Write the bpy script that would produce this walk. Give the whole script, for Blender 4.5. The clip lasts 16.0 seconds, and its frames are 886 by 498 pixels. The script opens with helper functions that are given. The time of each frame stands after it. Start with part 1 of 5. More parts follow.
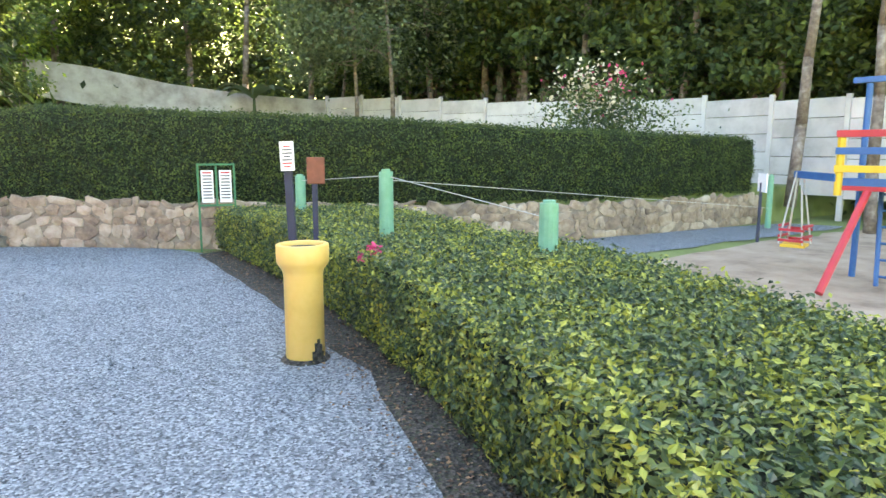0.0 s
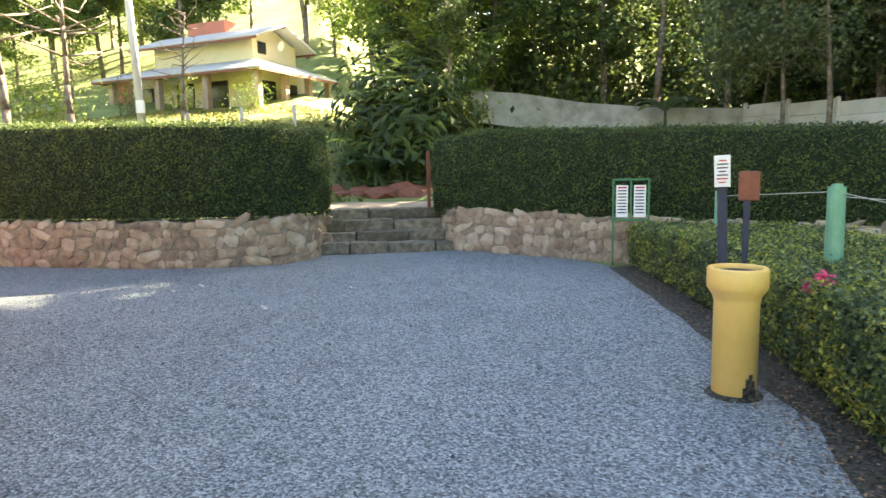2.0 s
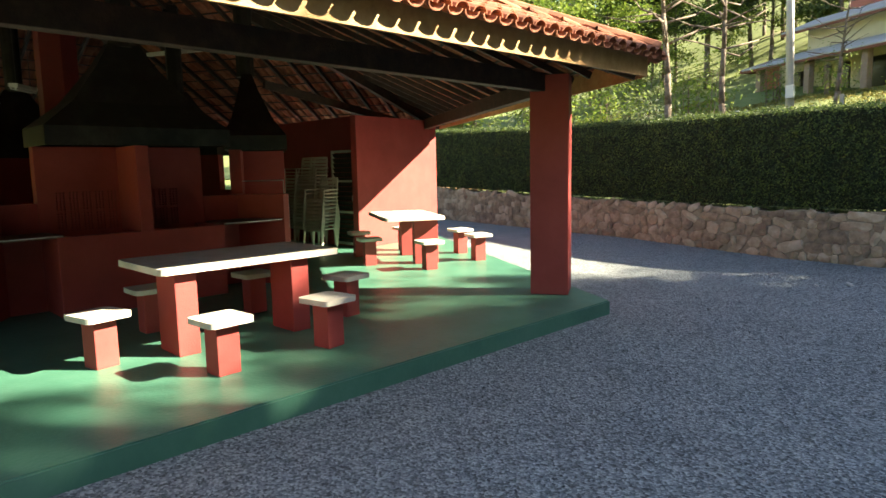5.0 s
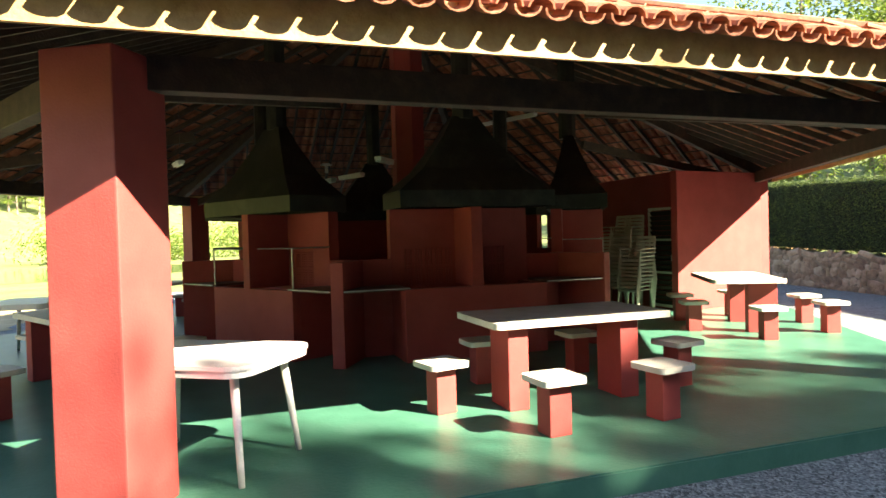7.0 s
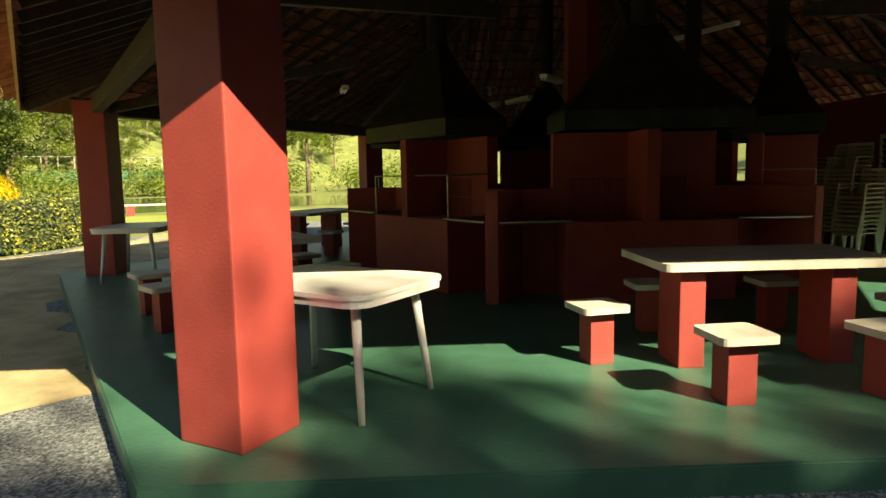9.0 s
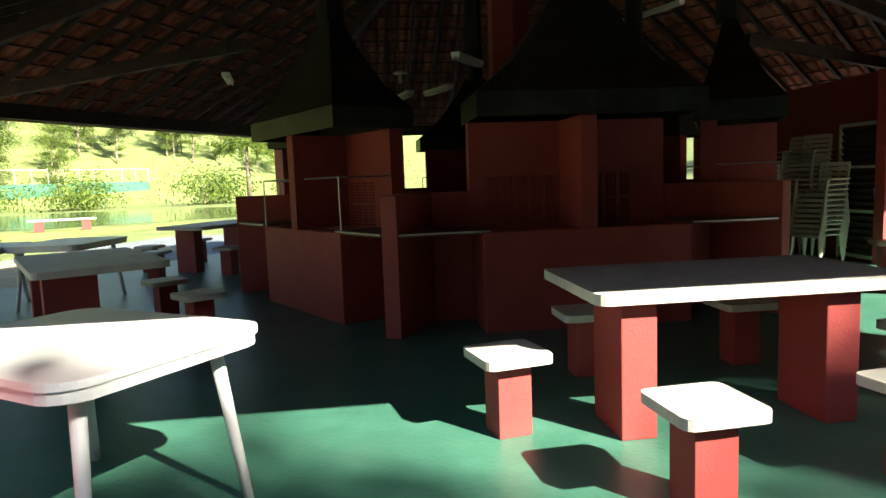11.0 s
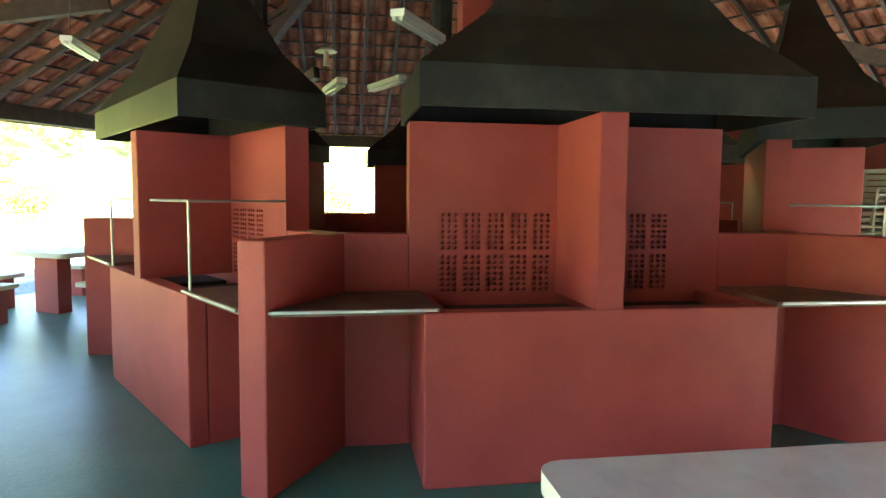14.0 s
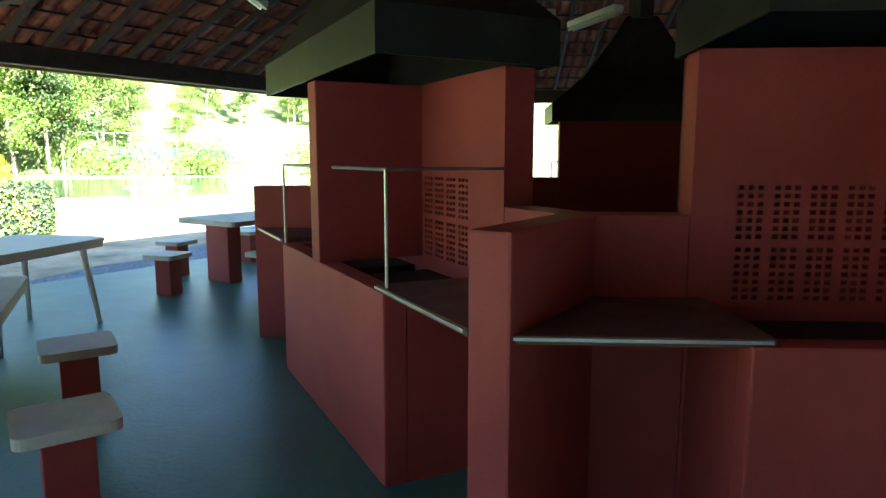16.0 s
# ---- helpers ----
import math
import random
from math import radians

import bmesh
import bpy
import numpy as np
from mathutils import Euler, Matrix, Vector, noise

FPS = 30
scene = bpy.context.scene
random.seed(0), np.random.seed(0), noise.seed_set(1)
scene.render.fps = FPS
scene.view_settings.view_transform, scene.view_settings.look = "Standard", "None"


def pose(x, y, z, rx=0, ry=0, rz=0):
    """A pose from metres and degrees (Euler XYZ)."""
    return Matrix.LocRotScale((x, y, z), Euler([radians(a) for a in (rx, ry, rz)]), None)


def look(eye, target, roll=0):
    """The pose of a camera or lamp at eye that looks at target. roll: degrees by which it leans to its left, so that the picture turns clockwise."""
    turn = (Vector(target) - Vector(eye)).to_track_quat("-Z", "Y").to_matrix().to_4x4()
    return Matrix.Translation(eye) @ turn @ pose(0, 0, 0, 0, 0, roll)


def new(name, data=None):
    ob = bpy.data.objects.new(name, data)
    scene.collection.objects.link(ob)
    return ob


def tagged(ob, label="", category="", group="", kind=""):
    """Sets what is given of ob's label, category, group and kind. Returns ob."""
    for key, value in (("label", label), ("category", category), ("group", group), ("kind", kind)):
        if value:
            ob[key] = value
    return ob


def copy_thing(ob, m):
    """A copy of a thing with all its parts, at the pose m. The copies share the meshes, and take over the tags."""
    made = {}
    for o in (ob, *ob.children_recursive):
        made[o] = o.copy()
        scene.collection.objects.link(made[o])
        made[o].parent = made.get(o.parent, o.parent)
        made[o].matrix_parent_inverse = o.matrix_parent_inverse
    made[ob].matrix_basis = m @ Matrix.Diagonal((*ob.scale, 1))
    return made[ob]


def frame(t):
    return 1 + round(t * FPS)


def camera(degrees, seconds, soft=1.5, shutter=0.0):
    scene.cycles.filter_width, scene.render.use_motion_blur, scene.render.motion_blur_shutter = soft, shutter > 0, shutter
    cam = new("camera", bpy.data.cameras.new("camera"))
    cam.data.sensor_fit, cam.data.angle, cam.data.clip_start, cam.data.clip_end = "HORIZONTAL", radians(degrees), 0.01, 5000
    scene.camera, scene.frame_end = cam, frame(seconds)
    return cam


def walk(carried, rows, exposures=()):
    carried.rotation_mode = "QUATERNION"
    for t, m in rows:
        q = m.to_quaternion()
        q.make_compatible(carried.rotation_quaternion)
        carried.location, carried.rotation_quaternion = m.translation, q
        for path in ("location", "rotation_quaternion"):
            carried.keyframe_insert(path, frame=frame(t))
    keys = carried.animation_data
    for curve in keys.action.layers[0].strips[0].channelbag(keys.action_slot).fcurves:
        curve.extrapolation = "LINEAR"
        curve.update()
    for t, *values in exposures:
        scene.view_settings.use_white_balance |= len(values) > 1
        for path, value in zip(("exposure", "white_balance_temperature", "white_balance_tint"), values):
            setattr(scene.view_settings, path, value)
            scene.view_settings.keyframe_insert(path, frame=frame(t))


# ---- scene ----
cam = camera(69.0, 16.0, shutter=0.12)
PATH = [
    (0, (12.046, -3.197, 1.601), (13.346, -1.707, 1.3), 0.1),
    (0.5, (12.0, -3.156, 1.61), (13.097, -1.505, 1.347), 0.3),
    (1, (11.974, -3.035, 1.611), (12.765, -1.216, 1.355), -0.8),
    (1.5, (11.938, -2.975, 1.622), (12.439, -1.055, 1.37), -1.2),
    (2, (11.889, -2.937, 1.625), (12.119, -0.966, 1.376), -1.2),
    (2.5, (11.825, -2.911, 1.631), (11.716, -0.928, 1.391), -1.0),
    (3, (11.814, -2.924, 1.628), (11.467, -0.968, 1.398), -1.5),
    (3.5, (11.758, -2.939, 1.624), (11.079, -1.076, 1.368), -1.5),
    (4, (11.677, -2.949, 1.624), (10.661, -1.242, 1.392), -2.3),
    (4.2, (11.683, -2.981, 1.637), (10.568, -1.336, 1.411), -2.4),
    (6.3, (11.413, -3.1, 1.61), (9.699, -2.085, 1.429), -0.3),
    (6.5, (11.393, -3.112, 1.608), (9.636, -2.164, 1.482), -0.7),
    (7, (11.271, -3.197, 1.616), (9.376, -2.556, 1.574), -1.6),
    (7.5, (11.173, -3.238, 1.595), (9.215, -2.845, 1.482), -2.0),
    (8, (11.049, -3.166, 1.572), (9.054, -3.198, 1.441), -2.4),
    (8.5, (10.899, -2.952, 1.554), (8.91, -3.063, 1.38), -0.2),
    (9, (10.663, -2.805, 1.507), (8.678, -2.714, 1.278), -1.0),
    (9.5, (10.334, -2.641, 1.505), (8.355, -2.419, 1.32), -1.3),
    (9.7, (10.215, -2.576, 1.496), (8.244, -2.33, 1.263), -2.1),
    (11.8, (8.453, -1.791, 1.416), (6.472, -1.577, 1.243), -1.2),
    (12, (8.295, -1.716, 1.411), (6.311, -1.518, 1.251), -0.2),
    (12.5, (7.877, -1.623, 1.358), (5.909, -1.34, 1.144), -0.3),
    (13, (7.42, -1.583, 1.37), (5.455, -1.286, 1.144), -1.4),
    (13.5, (6.924, -1.49, 1.395), (4.951, -1.191, 1.269), -1.1),
    (14, (6.62, -1.477, 1.529), (4.651, -1.161, 1.372), 0.5),
    (14.5, (6.276, -1.637, 1.53), (4.307, -1.347, 1.333), 0.1),
    (15, (6.049, -1.807, 1.562), (4.071, -1.614, 1.341), -1.6),
    (15.5, (5.776, -1.87, 1.526), (3.796, -1.864, 1.246), -1.9),
    (16, (5.47, -1.942, 1.553), (3.493, -2.056, 1.272), -0.0),
]
walk(cam, [(t, look(eye, target, roll)) for t, eye, target, roll in PATH], exposures=[
    (0.0, 5.02, 8000, 12), (1.5, 4.68, 7900, 12), (2.5, 3.70, 7800, 11), (3.5, 3.17, 7300, 10), (4.2, 2.80, 7300, 10), (6.3, 3.15, 7000, 11), (7.4, 3.15, 7000, 11),
    (8.0, 1.77, 8700, 8), (9.0, 1.60, 8700, 8), (9.7, 1.65, 7600, 10), (11.8, 3.20, 6000, 10), (12.5, 4.00, 5800, 10), (13.5, 5.15, 6000, 10), (14.5, 5.88, 6100, 10),
    (15.2, 5.42, 5900, 10), (16.0, 3.95, 5300, 10)])

# ---- light ----
SUN_AZ, SUN_EL = 40.0, 35.2
world = bpy.data.worlds.new("sky")
scene.world = world
world.use_nodes = True
wn = world.node_tree.nodes
sky = wn.new("ShaderNodeTexSky")
sky.sky_type = "NISHITA"
sky.sun_disc = False
sky.sun_elevation = radians(SUN_EL)
sky.sun_rotation = radians(90 - SUN_AZ)
wn["Background"].inputs["Strength"].default_value = 0.05
world.node_tree.links.new(sky.outputs[0], wn["Background"].inputs["Color"])
sun = new("sun", bpy.data.lights.new("sun", "SUN"))
sun.data.energy = 5.0
sun.data.angle = radians(0.5)
sun.data.color = (1.0, 0.92, 0.73)
a0, e0 = radians(SUN_AZ), radians(SUN_EL)
sun.matrix_world = look((math.cos(a0) * math.cos(e0) * 60, math.sin(a0) * math.cos(e0) * 60, math.sin(e0) * 60), (0, 0, 0))


# ---- materials ----
def material(name, colors, scale=6.0, rough=0.8, bump=0.2, bump_scale=60.0, metal=0.0, detail=6.0, spread=0.5, translucent=0.0, island=0.0, rand=0.0, voronoi=0.0, spec=0.4):
    """Noise-mixed colours at two scales, with a fine bump."""
    m = bpy.data.materials.new(name)
    m.use_nodes = True
    n, l = m.node_tree.nodes, m.node_tree.links
    bsdf = n["Principled BSDF"]
    bsdf.inputs["Roughness"].default_value = rough
    bsdf.inputs["Metallic"].default_value = metal
    bsdf.inputs["Specular IOR Level"].default_value = spec
    co = n.new("ShaderNodeTexCoord")
    geo = n.new("ShaderNodeNewGeometry")
    big = n.new("ShaderNodeTexNoise")
    big.inputs["Scale"].default_value = scale
    big.inputs["Detail"].default_value = detail
    big.inputs["Roughness"].default_value = 0.65
    l.new(geo.outputs["Position"], big.inputs["Vector"])
    ramp = n.new("ShaderNodeValToRGB")
    ramp.color_ramp.elements.remove(ramp.color_ramp.elements[0])
    for k, c in enumerate(colors):
        at = 0.5 + spread * (k / max(1, len(colors) - 1) - 0.5)
        e = ramp.color_ramp.elements[0] if k == 0 else ramp.color_ramp.elements.new(at)
        e.position = at
        e.color = (*c, 1)
    fac = big.outputs["Fac"]
    if voronoi:
        vo = n.new("ShaderNodeTexVoronoi")
        vo.inputs["Scale"].default_value = voronoi
        l.new(geo.outputs["Position"], vo.inputs["Vector"])
        sep = n.new("ShaderNodeSeparateColor")
        l.new(vo.outputs["Color"], sep.inputs[0])
        mix = n.new("ShaderNodeMix")
        mix.inputs[0].default_value = 0.75
        l.new(fac, mix.inputs[2])
        l.new(sep.outputs[0], mix.inputs[3])
        fac = mix.outputs[0]
    if island or rand:
        info = n.new("ShaderNodeObjectInfo")
        add = n.new("ShaderNodeMath")
        add.operation = "MULTIPLY_ADD"
        l.new(geo.outputs["Random Per Island"] if island else info.outputs["Random"], add.inputs[0])
        add.inputs[1].default_value = island or rand
        l.new(fac, add.inputs[2])
        sub = n.new("ShaderNodeMath")
        sub.operation = "SUBTRACT"
        l.new(add.outputs[0], sub.inputs[0])
        sub.inputs[1].default_value = (island or rand) / 2
        fac = sub.outputs[0]
    l.new(fac, ramp.inputs["Fac"])
    l.new(ramp.outputs["Color"], bsdf.inputs["Base Color"])
    if bump:
        fine = n.new("ShaderNodeTexNoise")
        fine.inputs["Scale"].default_value = bump_scale
        fine.inputs["Detail"].default_value = 4
        l.new(geo.outputs["Position"], fine.inputs["Vector"])
        b = n.new("ShaderNodeBump")
        b.inputs["Strength"].default_value = bump
        b.inputs["Distance"].default_value = 0.02
        l.new(vo.outputs["Distance"] if voronoi else fine.outputs["Fac"], b.inputs["Height"])
        l.new(b.outputs["Normal"], bsdf.inputs["Normal"])
    if translucent:
        tr = n.new("ShaderNodeBsdfTranslucent")
        l.new(ramp.outputs["Color"], tr.inputs["Color"])
        ms = n.new("ShaderNodeMixShader")
        ms.inputs[0].default_value = translucent
        l.new(bsdf.outputs[0], ms.inputs[1])
        l.new(tr.outputs[0], ms.inputs[2])
        l.new(ms.outputs[0], n["Material Output"].inputs["Surface"])
    return m


M_GRAVEL = material("gravel", [(0.033, 0.038, 0.04), (0.132, 0.151, 0.162), (0.245, 0.277, 0.29), (0.45, 0.49, 0.5)], 1.2, 0.9, 1.0, 60, voronoi=58, spread=0.95)
M_SAND = material("packed_sand", [(0.16, 0.115, 0.075), (0.32, 0.24, 0.165), (0.42, 0.335, 0.24)], 1.5, 0.95, 0.4, 40)
M_SANDPATH = material("mossy_sand", [(0.1, 0.1, 0.05), (0.3, 0.25, 0.14), (0.45, 0.37, 0.22), (0.5, 0.42, 0.28)], 1.1, 0.95, 0.6, 45)
M_SOIL = material("dark_soil", [(0.025, 0.024, 0.02), (0.06, 0.05, 0.04), (0.05, 0.055, 0.03), (0.1, 0.085, 0.07)], 4, 0.95, 1.0, 50, voronoi=42)
M_GROUND = material("grassy_ground", [(0.09, 0.10, 0.035), (0.15, 0.19, 0.055), (0.24, 0.26, 0.09)], 0.6, 0.95, 0.6, 30)
M_LAWN = material("mown_lawn", [(0.16, 0.2, 0.04), (0.24, 0.3, 0.06), (0.32, 0.36, 0.1)], 0.5, 0.95, 0.6, 30)
M_FLOOR = material("green_floor_paint", [(0.03, 0.1, 0.072), (0.05, 0.155, 0.108), (0.085, 0.2, 0.15)], 2.0, 0.4, 0.16, 28, spread=0.7)
M_RED = material("red_wall_paint", [(0.24, 0.034, 0.032), (0.31, 0.048, 0.043), (0.36, 0.067, 0.058)], 1.8, 0.62, 0.13, 70, spread=0.6)
M_REDDARK = material("soot_red_paint", [(0.05, 0.012, 0.01), (0.16, 0.03, 0.022), (0.26, 0.045, 0.03)], 3.0, 0.8, 0.25, 60)
M_HOLE = material("hollow_soot", [(0.02, 0.01, 0.008), (0.04, 0.02, 0.015)], 8, 0.95, 0)
M_HOOD = material("black_painted_sheet_metal", [(0.014, 0.014, 0.012), (0.024, 0.024, 0.02), (0.055, 0.053, 0.044)], 2.5, 0.45, 0.05, 30, metal=0.3)
M_TABLE = material("polished_concrete_top", [(0.42, 0.39, 0.34), (0.55, 0.52, 0.46), (0.62, 0.6, 0.54)], 5, 0.5, 0.1, 80)
M_SLATE = material("grey_counter_stone", [(0.08, 0.04, 0.033), (0.14, 0.075, 0.06), (0.2, 0.12, 0.10)], 5, 0.6, 0.1, 60)
M_PLASTIC = material("white_plastic", [(0.72, 0.72, 0.72), (0.8, 0.8, 0.8)], 5, 0.35, 0.02, 40)
M_CHAIR = material("aged_white_plastic", [(0.5, 0.48, 0.4), (0.66, 0.64, 0.56)], 5, 0.4, 0.02, 40)
M_WOOD = material("dark_stained_timber", [(0.018, 0.012, 0.009), (0.036, 0.023, 0.016), (0.07, 0.043, 0.029)], 7, 0.7, 0.25, 50)
M_FASCIA = material("varnished_board", [(0.3, 0.16, 0.06), (0.42, 0.25, 0.1), (0.5, 0.33, 0.15)], 9, 0.6, 0.2, 60)
M_TILE = material("terracotta_roof_tile", [(0.12, 0.045, 0.027), (0.3, 0.112, 0.062), (0.43, 0.195, 0.12)], 4, 0.9, 0.3, 60, island=0.35)
M_STONE = material("rubble_stone", [(0.15, 0.11, 0.08), (0.32, 0.24, 0.165), (0.47, 0.385, 0.29)], 4.5, 0.9, 0.5, 35, rand=0.35)
M_STONE_I = material("rubble_stone_mass", [(0.15, 0.11, 0.08), (0.32, 0.24, 0.165), (0.47, 0.385, 0.29)], 4.5, 0.9, 0.5, 35, island=0.35)
M_MORTAR = material("wall_mortar", [(0.17, 0.135, 0.1), (0.32, 0.265, 0.2)], 6, 0.95, 0.5, 40)
M_STEP = material("mossy_step_stone", [(0.05, 0.045, 0.032), (0.12, 0.105, 0.075), (0.26, 0.22, 0.17)], 7, 0.9, 0.5, 40, rand=0.2)
M_CONC = material("weathered_concrete_render", [(0.15, 0.13, 0.11), (0.33, 0.31, 0.28), (0.47, 0.45, 0.42)], 1.3, 0.9, 0.2, 30)
M_PANEL = material("pale_concrete_panel", [(0.38, 0.355, 0.33), (0.5, 0.475, 0.45), (0.58, 0.555, 0.53)], 1.5, 0.85, 0.15, 30, rand=0.25)
M_YELLOW = material("yellow_gloss_paint", [(0.66, 0.38, 0.09), (0.76, 0.48, 0.13), (0.8, 0.53, 0.18)], 3, 0.45, 0.06, 40)
M_POSTGREEN = material("pale_green_paint", [(0.12, 0.3, 0.19), (0.2, 0.42, 0.28)], 6, 0.6, 0.1, 40)
M_DKGREEN = material("green_metal_paint", [(0.03, 0.14, 0.06), (0.05, 0.2, 0.09)], 6, 0.5, 0.05, 40)
M_NAVY = material("dark_blue_paint", [(0.02, 0.025, 0.05), (0.035, 0.04, 0.075)], 6, 0.5, 0.05, 40)
M_RUST = material("rusty_brown_paint", [(0.16, 0.055, 0.03), (0.26, 0.09, 0.05)], 12, 0.7, 0.2, 60)
M_WHITE = material("white_sign_face", [(0.75, 0.75, 0.74), (0.82, 0.82, 0.81)], 5, 0.5, 0)
M_SIGNRED = material("sign_red", [(0.5, 0.05, 0.05), (0.56, 0.07, 0.06)], 5, 0.5, 0)
M_SIGNBLACK = material("sign_black", [(0.05, 0.05, 0.05), (0.07, 0.07, 0.07)], 5, 0.5, 0)
M_PRED = material("playground_red", [(0.42, 0.03, 0.04), (0.55, 0.05, 0.06)], 5, 0.4, 0.05)
M_PBLUE = material("playground_blue", [(0.02, 0.09, 0.24), (0.04, 0.14, 0.34)], 5, 0.4, 0.05)
M_PYEL = material("playground_yellow", [(0.7, 0.42, 0.03), (0.78, 0.5, 0.06)], 5, 0.4, 0.05)
M_ROPE = material("pale_rope", [(0.4, 0.38, 0.34), (0.55, 0.53, 0.48)], 20, 0.9, 0.2)
M_METAL = material("galvanised_steel", [(0.4, 0.4, 0.4), (0.55, 0.55, 0.54)], 10, 0.35, 0.05, metal=0.8)
M_BARK = material("mottled_bark", [(0.06, 0.045, 0.035), (0.17, 0.13, 0.10), (0.34, 0.3, 0.25)], 5, 0.95, 0.6, 25)
M_HEDGE = material("clipped_hedge_leaf", [(0.025, 0.045, 0.017), (0.055, 0.09, 0.03), (0.14, 0.19, 0.045)], 3, 0.55, 0, translucent=0.4, island=0.5)
# near-black green: the shade behind the leaves is put into this colour
M_HEDGESHADE = material("hedge_inner_shade", [(0.008, 0.014, 0.006), (0.02, 0.03, 0.012)], 12, 0.95, 0.8, 40)
M_LOW = material("low_hedge_leaf", [(0.04, 0.068, 0.036), (0.08, 0.125, 0.05), (0.16, 0.2, 0.055), (0.42, 0.42, 0.07)], 1.6, 0.45, 0, translucent=0.25, island=0.55)
M_FOREST = material("forest_leaf", [(0.03, 0.05, 0.022), (0.06, 0.10, 0.03), (0.13, 0.17, 0.04)], 0.5, 0.6, 0, translucent=0.35, island=0.5)
M_BRIGHTLEAF = material("sunny_leaf", [(0.06, 0.11, 0.02), (0.13, 0.2, 0.03), (0.24, 0.3, 0.05)], 0.7, 0.6, 0, translucent=0.45, island=0.5)
M_GREYLEAF = material("grey_green_leaf", [(0.06, 0.085, 0.045), (0.11, 0.145, 0.07), (0.19, 0.22, 0.11)], 0.8, 0.6, 0, translucent=0.35, island=0.5)
M_YELLOWLEAF = material("golden_leaf", [(0.4, 0.32, 0.02), (0.58, 0.46, 0.025), (0.7, 0.58, 0.05)], 0.8, 0.6, 0, translucent=0.35, island=0.4)
M_LITTER = material("dry_leaf", [(0.07, 0.04, 0.025), (0.16, 0.09, 0.05), (0.3, 0.19, 0.1)], 9, 0.8, 0, island=0.6)
M_TUFT = material("dry_grass_tuft", [(0.12, 0.13, 0.03), (0.22, 0.21, 0.06), (0.34, 0.28, 0.1)], 0.7, 0.8, 0, translucent=0.3, island=0.5)
M_FLOWER = material("pink_flower", [(0.6, 0.04, 0.14), (0.75, 0.1, 0.25)], 8, 0.6, 0, translucent=0.3)
M_PALEFLOWER = material("cream_flower", [(0.6, 0.5, 0.36), (0.75, 0.68, 0.5)], 8, 0.6, 0, translucent=0.3)
M_HOUSEWALL = material("yellow_house_wall", [(0.6, 0.52, 0.34), (0.68, 0.6, 0.42)], 1, 0.85, 0.05)
M_HOUSEROOF = material("grey_house_roof", [(0.36, 0.35, 0.35), (0.5, 0.49, 0.48)], 1, 0.7, 0.1)
M_HOUSERED = material("terracotta_house_wall", [(0.42, 0.14, 0.10), (0.5, 0.18, 0.13)], 1, 0.85, 0.05)
M_HOUSEPOST = material("pinkish_stone_post", [(0.3, 0.2, 0.15), (0.42, 0.3, 0.23)], 5, 0.85, 0.2)
M_GREENWALL = material("green_painted_wall", [(0.04, 0.14, 0.09), (0.07, 0.2, 0.13)], 1.5, 0.8, 0.1)
M_DARKGLASS = material("dark_window", [(0.02, 0.02, 0.022), (0.03, 0.03, 0.035)], 2, 0.1, 0)
M_WATER = material("pond_water", [(0.03, 0.05, 0.03), (0.05, 0.07, 0.04)], 0.4, 0.08, 0.05, 3)
M_TUBE = material("lamp_tube_glass", [(0.78, 0.78, 0.76), (0.82, 0.82, 0.8)], 5, 0.3, 0)


# ---- helpers of the build ----
def ang(d):
    return Vector((math.cos(radians(d)), math.sin(radians(d)), 0))


def finish(name, bm, mat, smooth=False):
    me = bpy.data.meshes.new(name)
    bm.to_mesh(me)
    bm.free()
    me.materials.append(mat)
    if smooth:
        me.polygons.foreach_set("use_smooth", [True] * len(me.polygons))
    return me


def part(name, bm, mat, parent=None, label="", smooth=False):
    ob = new(name, finish(name, bm, mat, smooth))
    if parent is not None:
        ob.parent = parent
    return tagged(ob, label) if label else ob


def thing(name, label, category, m=None, group="", kind=""):
    ob = new(name)
    ob.empty_display_size = 0.1
    if m is not None:
        ob.matrix_basis = m
    return tagged(ob, label, category, group, kind)


def box(size, at=(0, 0, 0), rz=0.0, bevel=0.0, bm=None, rx=0.0, ry=0.0):
    bm = bm or bmesh.new()
    made = bmesh.ops.create_cube(bm, size=1.0, matrix=pose(*at, rx, ry, rz) @ Matrix.Diagonal((*size, 1)))
    if bevel:
        edges = list({e for v in made["verts"] for e in v.link_edges})
        bmesh.ops.bevel(bm, geom=edges, offset=bevel, segments=2, affect="EDGES", profile=0.6)
    return bm


def tube(p, q, r0, r1=None, seg=10, bm=None):
    bm = bm or bmesh.new()
    p, q = Vector(p), Vector(q)
    turn = (q - p).to_track_quat("Z", "Y").to_matrix().to_4x4()
    bmesh.ops.create_cone(bm, cap_ends=True, segments=seg, radius1=r0, radius2=r0 if r1 is None else r1, depth=(q - p).length, matrix=Matrix.Translation((p + q) / 2) @ turn)
    return bm


def prism(outline, z0, z1, bm=None):
    bm = bm or bmesh.new()
    low = [bm.verts.new((x, y, z0)) for x, y in outline]
    top = [bm.verts.new((x, y, z1)) for x, y in outline]
    bm.faces.new(top)
    bm.faces.new(low[::-1])
    for k in range(len(outline)):
        j = (k + 1) % len(outline)
        bm.faces.new((low[k], low[j], top[j], top[k]))
    bmesh.ops.recalc_face_normals(bm, faces=bm.faces)
    return bm


